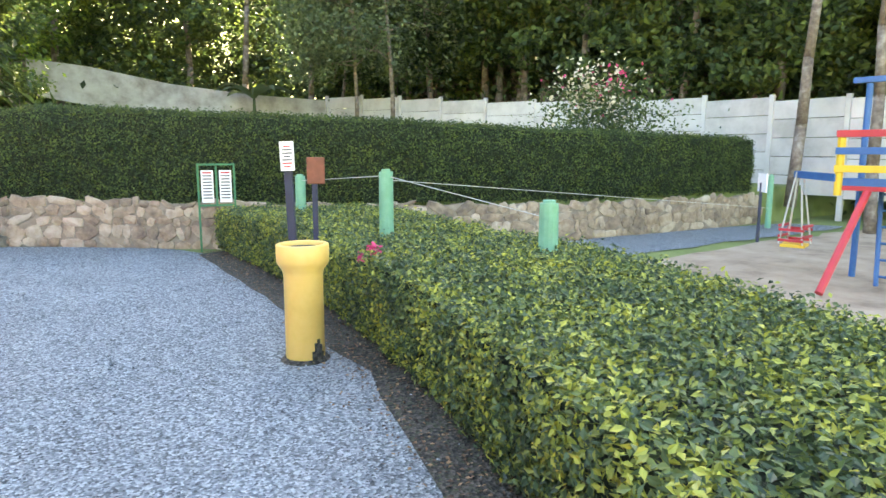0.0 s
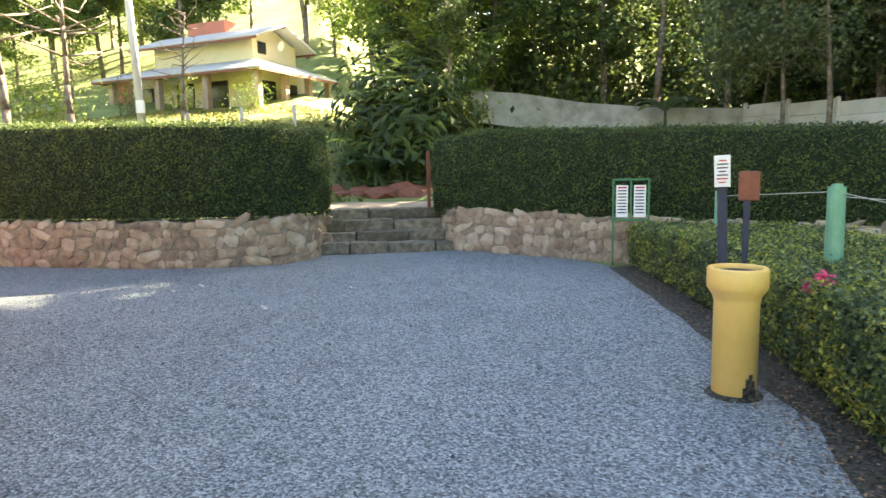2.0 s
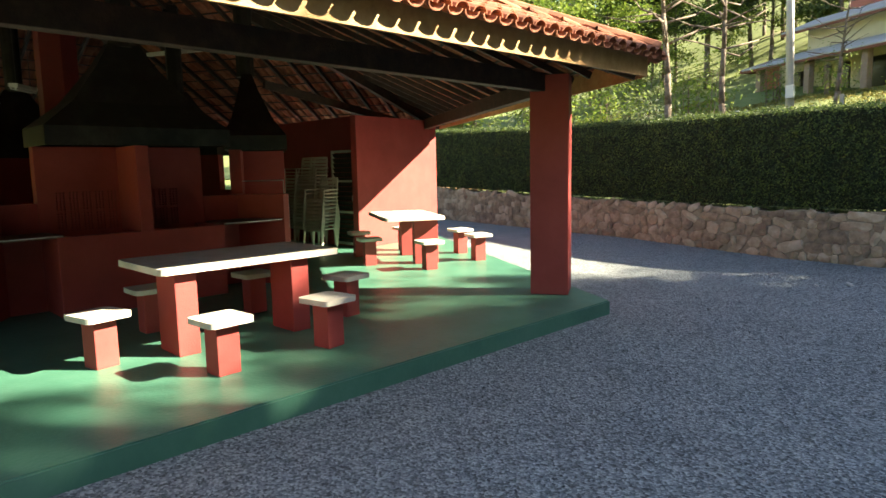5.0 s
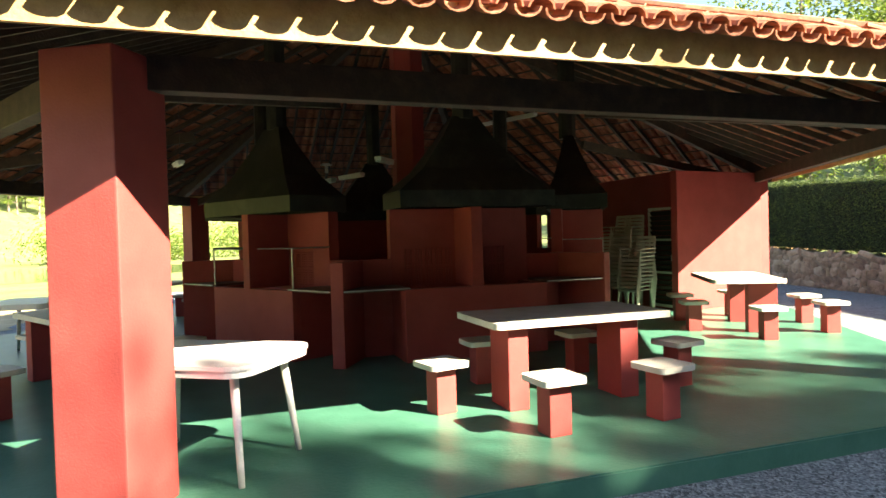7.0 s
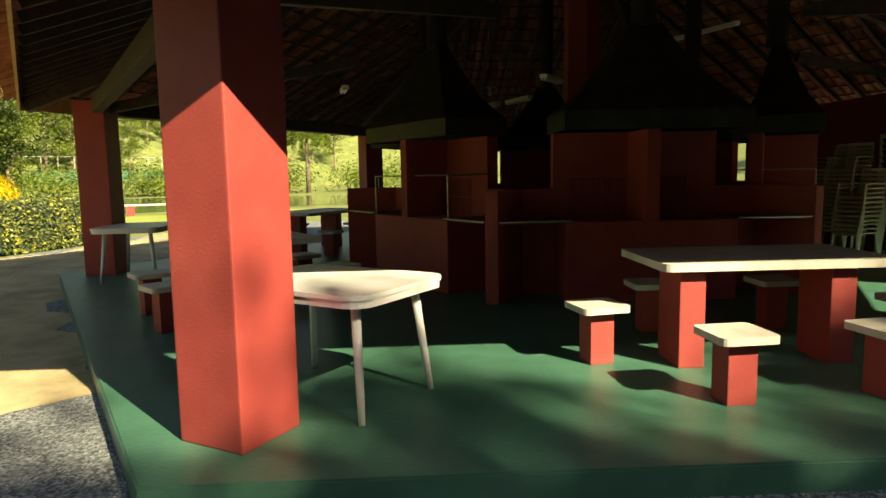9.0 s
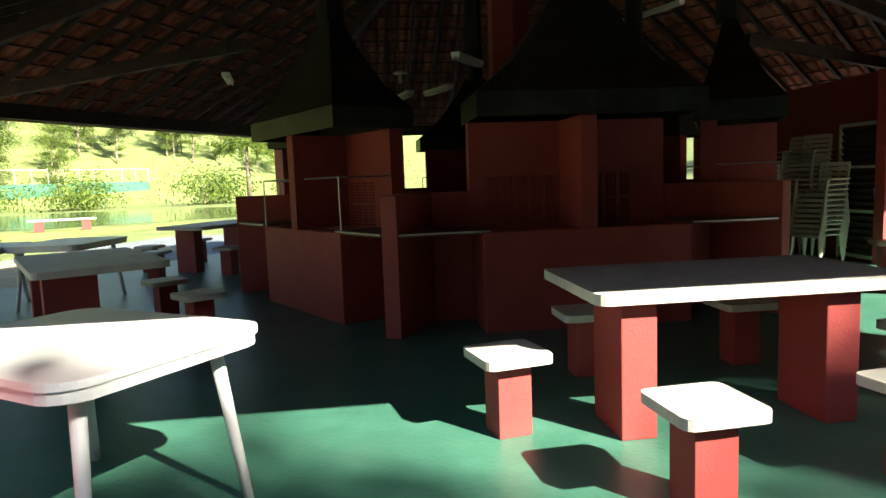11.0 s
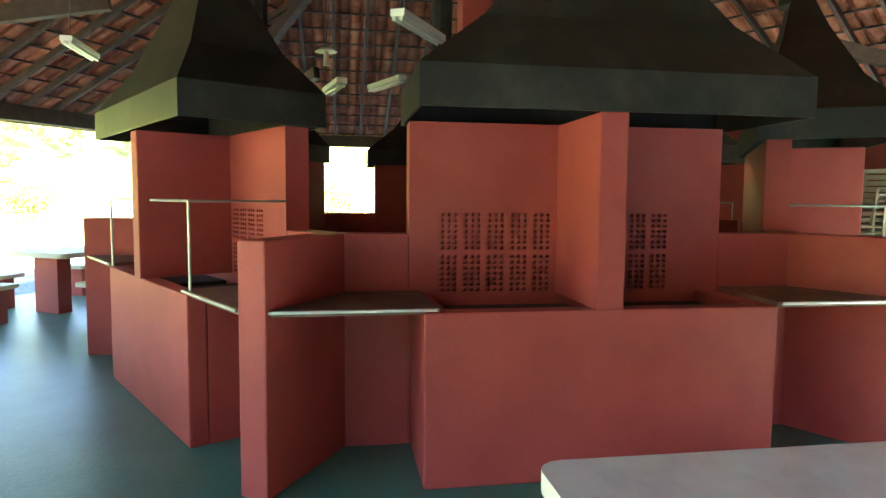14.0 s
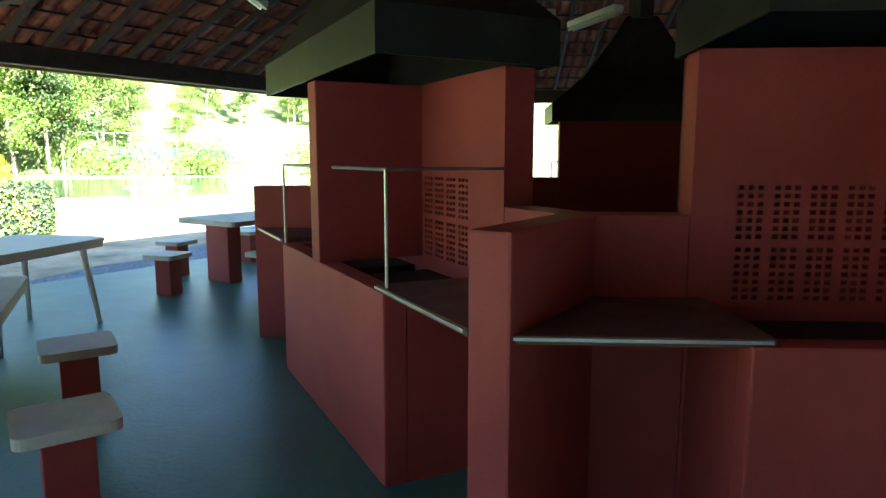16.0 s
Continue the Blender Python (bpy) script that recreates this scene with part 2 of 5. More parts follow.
def beam(p, q, w, h, bm=None, bevel=0.0):
    """A timber of section w x h from p to q, upright."""
    p, q = Vector(p), Vector(q)
    d = q - p
    rz = math.degrees(math.atan2(d.y, d.x))
    ry = -math.degrees(math.asin(d.z / d.length))
    return box((d.length, w, h), (p + q) / 2, rz, bevel, bm, ry=ry)


def leaf_cards(name, points, normals, size, mat, parent=None, tilt=0.7, seed=1, aspect=0.55, kind=""):
    """Many small pointed leaves (two triangles folded on the midrib) as one mesh."""
    rng = np.random.default_rng(seed)
    n = len(points)
    nrm = normals + tilt * rng.normal(size=(n, 3))
    nrm /= np.linalg.norm(nrm, axis=1)[:, None] + 1e-9
    any_dir = rng.normal(size=(n, 3))
    u = np.cross(nrm, any_dir)
    u /= np.linalg.norm(u, axis=1)[:, None] + 1e-9
    v = np.cross(nrm, u)
    s = size * rng.uniform(0.6, 1.25, size=(n, 1))
    tip, base = points + u * s * 0.5, points - u * s * 0.5
    lift = nrm * s * 0.12
    left, right = points + v * s * aspect * 0.5 + lift, points - v * s * aspect * 0.5 + lift
    verts = np.stack([base, left, tip, right], 1).reshape(-1, 3)
    k = np.arange(n)[:, None] * 4
    tris = np.concatenate([k + (0, 2, 1), k + (0, 3, 2)], 1).reshape(-1, 3)
    me = bpy.data.meshes.new(name)
    me.from_pydata(verts.tolist(), [], tris.tolist())
    me.materials.append(mat)
    ob = new(name, me)
    if parent is not None:
        ob.parent = parent
    return tagged(ob, kind=kind) if kind else ob


def resample(line, step):
    pts = np.array(line, float)
    d = np.r_[0, np.cumsum(np.linalg.norm(np.diff(pts, axis=0), axis=1))]
    s = np.linspace(0, d[-1], max(2, int(d[-1] / step)))
    return np.stack([np.interp(s, d, pts[:, c]) for c in range(pts.shape[1])], 1)


GRAVEL_Z = -0.17

# ---- ground ----
WALL_LEFT = [(-16, 16.0), (-6, 13.45), (-2, 12.55), (2.3, 11.6), (4.2, 11.1), (6.2, 10.3), (7.7, 9.8), (9.2, 9.6), (10.2, 9.75), (10.75, 10.3), (10.95, 11.3)]
WALL_RIGHT = [(13.55, 11.7), (13.75, 10.95), (14.4, 10.45), (16.05, 8.75), (17.5, 7.4), (19.2, 6.2), (22.5, 4.75), (26.3, 4.05), (28.4, 3.7)]
YW = np.array([(-400, 60.0)] + WALL_LEFT[:-1] + [(10.97, 12.0), (13.53, 12.0)] + WALL_RIGHT[1:] + [(34, 3.0), (400, -60.0)])


def wall_y(x):
    return np.interp(x, YW[:, 0], YW[:, 1])


def ground_z(x, y):
    d = y - wall_y(x)
    rise = np.clip((d - 0.12) / 0.1, 0, 1) * 0.88 + np.clip(d - 4.0, 0, 70) * np.interp(x, [8, 13, 20, 34], [0.205, 0.165, 0.135, 0.09])
    w = -0.72 * x - 0.69 * y
    return -0.18 + rise + np.clip(w - 78, 0, 90) * 0.42 + np.clip(x - 46, 0, 90) * 0.55 + np.clip(d - 42, 0, 90) * 0.3


xs = np.unique(np.r_[-400, -250, -160, np.linspace(-110, -20, 46), np.linspace(-19, 34, 107), np.linspace(36, 80, 23), 110, 160, 250, 400])
ds = np.unique(np.r_[-420, -260, -170, np.linspace(-120, -24, 40), -18, -12, -8, -5, -3, -1.5, -0.5, 0.05, 0.12, 0.17, 0.22, 0.4, 1, 2, 3, 4, np.linspace(5, 80, 38), 120, 200, 420])
gx, gd = np.meshgrid(xs, ds, indexing="ij")
gy = gd + wall_y(gx)
gz = ground_z(gx, gy)
far = np.clip((gd - 5) / 10, 0, 1) + np.clip((-0.72 * gx - 0.69 * gy - 80) / 10, 0, 1)
gz = gz + far * 0.25 * np.sin(gx * 0.43 + 1.3 * np.sin(gy * 0.21)) * np.cos(gy * 0.37)
nj = len(ds)
quads = [(i * nj + j, (i + 1) * nj + j, (i + 1) * nj + j + 1, i * nj + j + 1) for i in range(len(xs) - 1) for j in range(nj - 1)]
me = bpy.data.meshes.new("ground")
me.from_pydata(np.stack([gx, gy, gz], -1).reshape(-1, 3).tolist(), [], quads)
me.materials.append(M_GROUND)
me.polygons.foreach_set("use_smooth", [True] * len(me.polygons))
tagged(new("ground", me), "grassy ground rising to a wooded hill", "ground", kind="structure")


def sheet(name, outline, z, mat, label, wobble=0.0, seed=1):
    rng = random.Random(seed)
    pts = resample(list(outline) + [outline[0]], 0.6)[:-1]
    bm = bmesh.new()
    vs = [bm.verts.new((x + rng.uniform(-wobble, wobble), y + rng.uniform(-wobble, wobble), z)) for x, y in pts]
    f = bm.faces.new(vs)
    if f.normal.z < 0 or f.calc_area() and sum((vs[k].co.x * vs[(k + 1) % len(vs)].co.y - vs[(k + 1) % len(vs)].co.x * vs[k].co.y) for k in range(len(vs))) < 0:
        f.normal_flip()
    return tagged(part(name, bm, mat), label, name.split("_")[0], kind="structure")


sheet("gravel_yard", [(-8, 13.7), (-2, 12.6), (4.2, 11.15), (7.7, 9.85), (9.2, 9.65), (10.2, 9.8), (10.9, 11.2), (13.6, 11.3), (14.2, 10.6), (16, 8.8), (16.2, 7.6), (15.85, 5.2), (15.3, 2.3), (14.7, 0.0), (14.0, -1.4), (13.0, -3.2), (12.5, -5), (12, -9), (7, -15), (1.5, -13.9), (-2, -12.7), (-6, -11.4), (-9, -11), (-14, -9), (-14, 2), (-10, 13)], GRAVEL_Z, M_GRAVEL, "grey crushed gravel yard", 0.05)
sheet("sand_path", [(5.2, -5.2), (7.2, -6.3), (7.4, -8.6), (4, -12.6), (1.5, -13.4), (-2, -12.2), (-6, -11.0), (-10, -10.6), (-10, -7), (-3, -8.2), (1, -8.2)], GRAVEL_Z + 0.006, M_SANDPATH, "pale trodden sandy path with thin grass", 0.3, 9)
sheet("soil_bed", [(12.7, -3.6), (13.6, -1.6), (14.3, -0.4), (14.8, 0.9), (15.3, 3), (15.7, 5.3), (15.95, 7.7), (16.6, 7.9), (16.4, 4), (15.6, 0.5), (14, -2.6), (13.2, -4)], GRAVEL_Z + 0.008, M_SOIL, "dark mossy soil strip along the low hedge", 0.1, 2)
sheet("playground_sand", [(16.8, -6), (18.0, 1.0), (20.5, 2.6), (24.5, 2.2), (29.5, 1.5), (31, -2), (30, -9), (20, -10)], GRAVEL_Z, M_SAND, "trodden sand of the playground", 0.15, 3)
sheet("gravel_path", [(18.2, 1.4), (20.5, 3.0), (24.5, 2.6), (29.3, 1.9), (29, 3.3), (26.3, 4.0), (22.5, 4.7), (19.2, 6.15), (17.2, 7.5), (16.9, 4.0)], GRAVEL_Z + 0.006, M_GRAVEL, "grey gravel path along the stone wall", 0.08, 4)
sheet("terrace_road", [(10.6, 12.5), (13.7, 12.5), (18, 11.6), (26, 8), (26, 9.5), (18, 14.0), (13, 15.2), (5, 16.8), (-4, 18.5), (-4, 16.9), (5, 14.6)], 0.712, M_SAND, "pale gravel drive above the steps", 0.08, 5)
sheet("water", [(-26 - 3, -9 + 2), (-21, -21), (-9, -33), (4, -40), (-6, -60), (-32, -50), (-50, -26), (-48, -8), (-38, -1)], -0.165, M_WATER, "still green pond", 0.5, 6)
sheet("lawn", [(9, -11), (3, -14.5), (-8, -17), (-18, -12), (-24, -8), (-20, -20), (-8, -32), (5, -39.5), (30, -45), (34, -18)], -0.172, M_LAWN, "short sunlit lawn beside the pond", 0.3, 7)

# ---- pavilion: slab, pillars, timber, tiles ----
R_PIL, S = 7.8, 0.24
PILLARS = {0: Vector((6.68, 3.81, 0)), 5: Vector((6.92, -3.85, 0))}
EAVE_Z, PITCH = 2.86, 23.0
SIDES = (7.57, 7.05, 7.3, 7.57, 7.5, 7.42)
outline = []
for k in range(6):
    n0, n1, a, b = ang(60 * k), ang(60 * k + 60), SIDES[k], SIDES[(k + 1) % 6]
    det = n0.x * n1.y - n0.y * n1.x
    outline.append(((a * n1.y - b * n0.y) / det, (b * n0.x - a * n1.x) / det))
bm = prism(outline, -0.3, 0.0)
bmesh.ops.bevel(bm, geom=[e for e in bm.edges if all(v.co.z > -0.01 for v in e.verts)], offset=0.012, segments=2, affect="EDGES")
tagged(part("floor", bm, M_FLOOR), "green painted concrete floor slab, slightly worn", "floor", kind="structure")

bm = box((2 * S, 2 * S, 2.75), (0, 0, 1.375), 0, 0.012)
pillar_mesh = finish("pillar", bm, M_RED)
for k in range(6):
    ob = new("pillar", pillar_mesh)
    ob.matrix_basis = Matrix.Translation(PILLARS.get(k, ang(30 + 60 * k) * R_PIL)) @ pose(0, 0, 0, 0, 0, 30 + 60 * k)
    tagged(ob, "square red painted masonry pillar", "pillar", "pavilion pillars", "structure")

roof_frame = thing("roof_frame", "dark stained timber roof frame with hip beams and rafters", "roof frame", kind="structure")
# the eaves stand at slightly different distances from the axis; all slopes meet at one apex
EAVES = (7.9, 7.36, 7.5, 7.62, 7.7, 7.76)
APEX = EAVE_Z + 7.62 * math.tan(radians(PITCH))


def eave_corner(k, grow=0.0):
    """Where the eaves of the sides k and k + 1 meet."""
    n0, n1, a, b = ang(60 * k), ang(60 * k + 60), EAVES[k % 6] + grow, EAVES[(k + 1) % 6] + grow
    det = n0.x * n1.y - n0.y * n1.x
    return Vector(((a * n1.y - b * n0.y) / det, (b * n0.x - a * n1.x) / det, 0))


def roof_z(k, d):
    """Underside of the tiles of side k at a distance d from the axis, square to the side."""
    return EAVE_Z + (EAVES[k] - d) * (APEX - EAVE_Z) / EAVES[k]


def side_span(k, d):
    """How far side k reaches along its own direction, to both hips, at the distance d."""
    t = ang(60 * k + 90)
    return eave_corner(k - 1).dot(t) * d / EAVES[k], eave_corner(k).dot(t) * d / EAVES[k]


for k in range(6):
    a = ang(30 + 60 * k)
    p, q = PILLARS.get(k, a * R_PIL), PILLARS.get((k + 1) % 6, ang(90 + 60 * k) * R_PIL)
    part("ring_beam", beam((*p[:2], 2.66), (*q[:2], 2.66), 0.14, 0.22, bevel=0.008), M_WOOD, roof_frame)
    c = eave_corner(k)
    part("hip_beam", beam((*(c * 0.99)[:2], EAVE_Z - 0.16), (*(c * 0.035)[:2], APEX - 0.28), 0.13, 0.22, bevel=0.008), M_WOOD, roof_frame)
    n, t = ang(60 * k), ang(60 * k + 90)
    lo, hi = side_span(k, EAVES[k])
    part("fascia", beam((*(n * (EAVES[k] + 0.01) + t * lo)[:2], EAVE_Z - 0.1), (*(n * (EAVES[k] + 0.01) + t * hi)[:2], EAVE_Z - 0.1), 0.03, 0.27), M_FASCIA, roof_frame, "pale varnished fascia board")
    for j in range(-8, 9):
        u = j * 0.52
        d0 = max(u / (lo if u < 0 else hi) * EAVES[k], 0.3) + 0.05
        if d0 > EAVES[k] - 0.4:
            continue
        p, q = n * (EAVES[k] - 0.05) + t * u, n * d0 + t * u
        part("rafter", beam((*p[:2], roof_z(k, EAVES[k] - 0.05) - 0.075), (*q[:2], roof_z(k, d0) - 0.075), 0.05, 0.09), M_WOOD, roof_frame)
    battens = bmesh.new()
    d = EAVES[k] - 0.1
    while d > 0.5:
        l2, h2 = side_span(k, d)
        p, q = n * d + t * (l2 + 0.05), n * d + t * (h2 - 0.05)
        beam((*p[:2], roof_z(k, d) - 0.015), (*q[:2], roof_z(k, d) - 0.015), 0.05, 0.02, battens)
        d -= 0.36
    tagged(part("battens", battens, M_WOOD, roof_frame), kind="stuff")
    # tie beam from the pillar to the central column
    part("tie_beam", beam((*(a * (R_PIL - 0.2))[:2], 2.64), (*(a * 3.6)[:2], 3.34), 0.1, 0.16, bevel=0.006), M_WOOD, roof_frame)

TILE_W, TILE_L, STEP = 0.2, 0.44, 0.36


def tile_mesh(cover):
    """A tapered half-round clay tile, 1.2 cm thick, its lower end at the origin, running up +y."""
    bm = bmesh.new()
    seg = 6
    rows = []
    for y, f in ((0.0, 1.0), (TILE_L, 0.82)):
        for r in (0.085 * f, 0.073 * f):
            ring = []
            for s in range(seg + 1):
                w = math.pi * s / seg
                z = math.sin(w) * r * 0.75
                ring.append(bm.verts.new((math.cos(w) * r, y, z if cover else 0.05 - z)))
            rows.append(ring)
    o0, i0, o1, i1 = rows
    for s in range(seg):
        bm.faces.new((o0[s], o0[s + 1], o1[s + 1], o1[s]))
        bm.faces.new((i0[s + 1], i0[s], i1[s], i1[s + 1]))
        bm.faces.new((o0[s + 1], o0[s], i0[s], i0[s + 1]))
    bmesh.ops.recalc_face_normals(bm, faces=bm.faces)
    return finish("roof_tile", bm, M_TILE)


cover_me, pan_me = tile_mesh(True), tile_mesh(False)
cover_v = np.array([v.co[:] for v in cover_me.vertices])
pan_v = np.array([v.co[:] for v in pan_me.vertices])
cover_f = [tuple(p.vertices) for p in cover_me.polygons]
pan_f = [tuple(p.vertices) for p in pan_me.polygons]
roof = thing("roof", "weathered terracotta barrel tile roof", "roof", kind="structure")
rng = random.Random(5)
for k in range(6):
    n, t = ang(60 * k), ang(60 * k + 90)
    tilt = math.atan((APEX - EAVE_Z) / EAVES[k])
    up = (-n * math.cos(tilt) + Vector((0, 0, math.sin(tilt))))
    nor = t.cross(up).normalized()
    verts, faces = [], []
    row = 0
    while True:
        d = EAVES[k] + 0.18 - row * STEP * math.cos(tilt)
        if d < 0.45:
            break
        lo, hi = side_span(k, d)
        for j in range(int(lo / TILE_W) - 1, int(hi / TILE_W) + 2):
            for cover in (True, False):
                u = (j + (0.5 if cover else 0)) * TILE_W
                if u < lo or u > hi:
                    continue
                at = n * (d + rng.uniform(-0.012, 0.012)) + t * (u + rng.uniform(-0.008, 0.008))
                at.z = roof_z(k, d) + (0.05 if cover else 0.0)
                tip = radians(2.2 + rng.uniform(-0.8, 0.8))
                u2 = (up * math.cos(tip) + nor * -math.sin(tip))
                n2 = t.cross(u2)
                mat = Matrix((t, u2, n2)).transposed().to_4x4()
                mat.translation = at + nor * 0.015
                if k == 0 and row < 2 or k == 5 and row < 1:
                    ob = new("roof_tile", cover_me if cover else pan_me)
                    ob.parent = roof
                    ob.matrix_basis = mat
                    continue
                base = len(verts)
                mm = np.array(mat)
                src = cover_v if cover else pan_v
                verts += (src @ mm[:3, :3].T + mm[:3, 3]).tolist()
                faces += [tuple(i + base for i in f) for f in (cover_f if cover else pan_f)]
        row += 1
    me = bpy.data.meshes.new("roof_tiles")
    me.from_pydata(verts, [], faces)
    me.materials.append(M_TILE)
    ob = tagged(new("roof_tiles", me), kind="stuff")
    ob.parent = roof
    ridge = bmesh.new()
    c = eave_corner(k, 0.12)
    slope = (APEX - EAVE_Z) / eave_corner(k).length
    for s in range(21):
        r = c.length - s * 0.42
        if r < 0.35:
            break
        p, q = c.normalized() * r, c.normalized() * (r - 0.5)
        z = EAVE_Z + (eave_corner(k).length - r) * slope + 0.1
        tube((*p[:2], z), (*q[:2], z + 0.5 * slope + 0.02), 0.1, 0.085, 10, ridge)
    part("ridge_tiles", ridge, M_TILE, roof)

bm = prism([(ang(60 * k) * 0.3)[:2] for k in range(6)], 0.0, APEX - 0.1)
tagged(part("central_column", bm, M_RED), "red hexagonal column at the roof's centre", "column", kind="structure")

# store room walls between two pillars
wall_store = thing("wall_store", "red painted store room walls under the roof", "wall", kind="structure")
part("wall_side", box((0.16, 2.5, 2.75), (0.6, 6.35, 1.375), 9.3, 0.006), M_RED, wall_store)
part("wall_front", box((5.4, 0.16, 2.75), (-1.93, 5.3, 1.375), 0, 0.006), M_RED, wall_store)
part("wall_west", box((0.16, 4.5, 2.75), (-5.6, 3.1, 1.375), 17, 0.006), M_RED, wall_store)
part("wall_back", box((0.16, 2.2, 2.75), (-4.7, 6.2, 1.375), 20, 0.006), M_RED, wall_store)
store_door = thing("door_1", "cream steel mesh door of the store room, closed", "door", kind="structure")
for x in (-0.42, 0.42):
    part("door_frame", box((0.05, 0.06, 2.05), (0.4 + x, 5.17, 1.03)), M_CHAIR, store_door)
for z in (0.08, 0.75, 1.4, 2.03):
    part("door_rail", box((0.8, 0.05, 0.05), (0.4, 5.17, z)), M_CHAIR, store_door)
for j in range(19):
    part("slat", box((0.79, 0.012, 0.1), (0.4, 5.17, 0.14 + j * 0.1), 0, rx=30), M_WOOD, store_door)
part("door_handle", box((0.04, 0.05, 0.12), (0.72, 5.13, 1.05), 0, 0.006), M_METAL, store_door)

# ---- barbecue island: six double grills round the column ----
A_F, A_B = 3.375, 2.72
island = thing("wall_island", "low red walls, corner fins and counters of the barbecue island", "wall", kind="structure")
for k in range(6):
    n, t = ang(60 * k), ang(60 * k + 90)
    # corner fin
    c = ang(30 + 60 * k)
    p = c * ((3.86 + 3.05) / 2) + ang(120 + 60 * k) * 0.022
    part("corner_fin", box((0.81, 0.165, 1.315), (*p[:2], 0.6575), 30 + 60 * k, 0.012), M_RED, island)
    # low back wall pieces both sides of the grill
    for s in (-1, 1):
        u0 = (1.063 if s == -1 else 0.988) + (0.077 * s if k == 5 else 0)
        p = n * (A_B - 0.09) + t * s * (u0 + A_B * 0.5774) / 2
        part("low_wall", box((0.18, A_B * 0.5774 - u0, 1.312), (*p[:2], 0.656), 60 * k, 0.004), M_RED, island)
        # counter slab from the grill to the corner fin
        pts = [(A_F - 0.02, 0.965), (A_F - 0.02, 1.845), (A_B, A_B * 0.5774 - 0.095), (A_B, 1.0)]
        slab = prism([(n * a + t * s * b)[:2] for a, b in pts], 0.93, 0.962)
        part("counter_slab", slab, M_SLATE, island, "thin dark stone counter slab")
        q = n * (A_F - 0.008) + t * s * (0.98 + 1.845) / 2
        part("counter_edge", box((0.018, 0.865, 0.015), (*q[:2], 0.9535), 60 * k, 0.003), M_METAL, island, "pale metal counter edge")


def grill(k):
    """A double barbecue: base with two fire pits, back wall with pierced bricks, divider fin and a sheet metal hood."""
    g = thing("barbecue", "red masonry double barbecue with pierced brick vents under a black hood", "barbecue", pose(0, 0, 0, 0, 0, 60 * k) @ pose(0, 0.075 if k == 5 else 0, 0), "barbecues round the island")
    f, b = A_F, A_B
    left, right = {0: (-1.05, 0.957), 5: (-0.975, 1.01)}.get(k, (-0.975, 0.975))
    part("front_panel", box((0.12, right - left, 0.94), (f - 0.06, (left + right) / 2, 0.47), 0, 0.012), M_RED, g)
    for y in (left + 0.063, right - 0.063):
        part("side_panel", box((f - b - 0.125, 0.12, 0.938), ((f + b - 0.12) / 2, y, 0.469)), M_RED, g)
    part("fire_bed", box((f - b - 0.125, 1.7, 0.7), ((f + b - 0.12) / 2, 0, 0.35)), M_REDDARK, g, "sooty red masonry fire bed")
    part("divider", box((f - b + 0.02, 0.16, 1.05), ((f + b) / 2 + 0.002, -0.05, 0.94 + 0.523), 0, 0.01), M_RED, g)
    # back wall with four fields of pierced bricks (holes are sunk boxes)
    wall = bmesh.new()
    hole_y, hole_z = [], []
    for y0, cnt in ((-0.86, 5), (0.08, 4)):
        for c in range(cnt):
            for h in range(3):
                hole_y.append(y0 + c * 0.148 + h * 0.04)
    for z0 in (0.965, 1.225):
        for r in range(7):
            hole_z.append(z0 + r * 0.034)
    ye = sorted({-1.06, 0.985, *[y - 0.0125 for y in hole_y], *[y + 0.0125 for y in hole_y]})
    ze = sorted({0.7, 1.99, *[z - 0.0095 for z in hole_z], *[z + 0.0095 for z in hole_z]})
    grid = {}
    hy, hz = {round(y, 4) for y in hole_y}, {round(z, 4) for z in hole_z}

    def vert(x, y, z):
        key = (round(x, 4), round(y, 4), round(z, 4))
        if key not in grid:
            grid[key] = wall.verts.new((x, y, z))
        return grid[key]

    for y0, y1 in zip(ye, ye[1:]):
        for z0, z1 in zip(ze, ze[1:]):
            ring = [(y0, z0), (y1, z0), (y1, z1), (y0, z1)]
            if round((y0 + y1) / 2, 4) in hy and round((z0 + z1) / 2, 4) in hz:
                for (ya, za), (yb, zb) in zip(ring, ring[1:] + ring[:1]):
                    wall.faces.new((vert(b, ya, za), vert(b, yb, zb), vert(b - 0.05, yb, zb), vert(b - 0.05, ya, za)))
                wall.faces.new([vert(b - 0.05, y, z) for y, z in ring])
            else:
                wall.faces.new([vert(b, y, z) for y, z in ring])
    part("pierced_back", wall, M_RED, g, "pierced brick back wall painted red")
    part("back_wall", box((0.12, 2.045, 1.99), (b - 0.112, -0.0375, 0.995), 0, 0.006), M_RED, g)
    ends = bmesh.new()
    for y in (-1.05, 0.975):
        box((0.06, 0.02, 1.29), (b - 0.0305, y, 0.7 + 0.645), 0, 0, ends)
    box((0.06, 2.045, 0.02), (b - 0.0305, -0.0375, 1.98), 0, 0, ends)
    box((0.05, 0.086, 0.698), (b - 0.0265, -1.017, 0.349), 0, 0, ends)
    part("wall_edge", ends, M_RED, g)
    for y0, y1 in ((-0.84, -0.06), (0.13, 0.84)):
        part("ash_bed", box((f - b - 0.14, y1 - y0, 0.17), ((f + b - 0.12) / 2, (y0 + y1) / 2, 0.786), 0, 0.01), M_HOLE, g, "sooty fire pit")
    # hood
    hood = bmesh.new()
    x0, x1, y0 = b - 0.24, f + 0.05, 1.09
    rings = [(x0, x1, y0, 1.985), (x0, x1, y0, 2.2)]
    xm = (x0 + x1) / 2 - 0.12
    for z, w in ((2.5, 0.66), (2.95, 0.34), (3.25, 0.17)):
        rings.append((xm + (x0 - xm) * w, xm + (x1 - xm) * w, y0 * w, z))
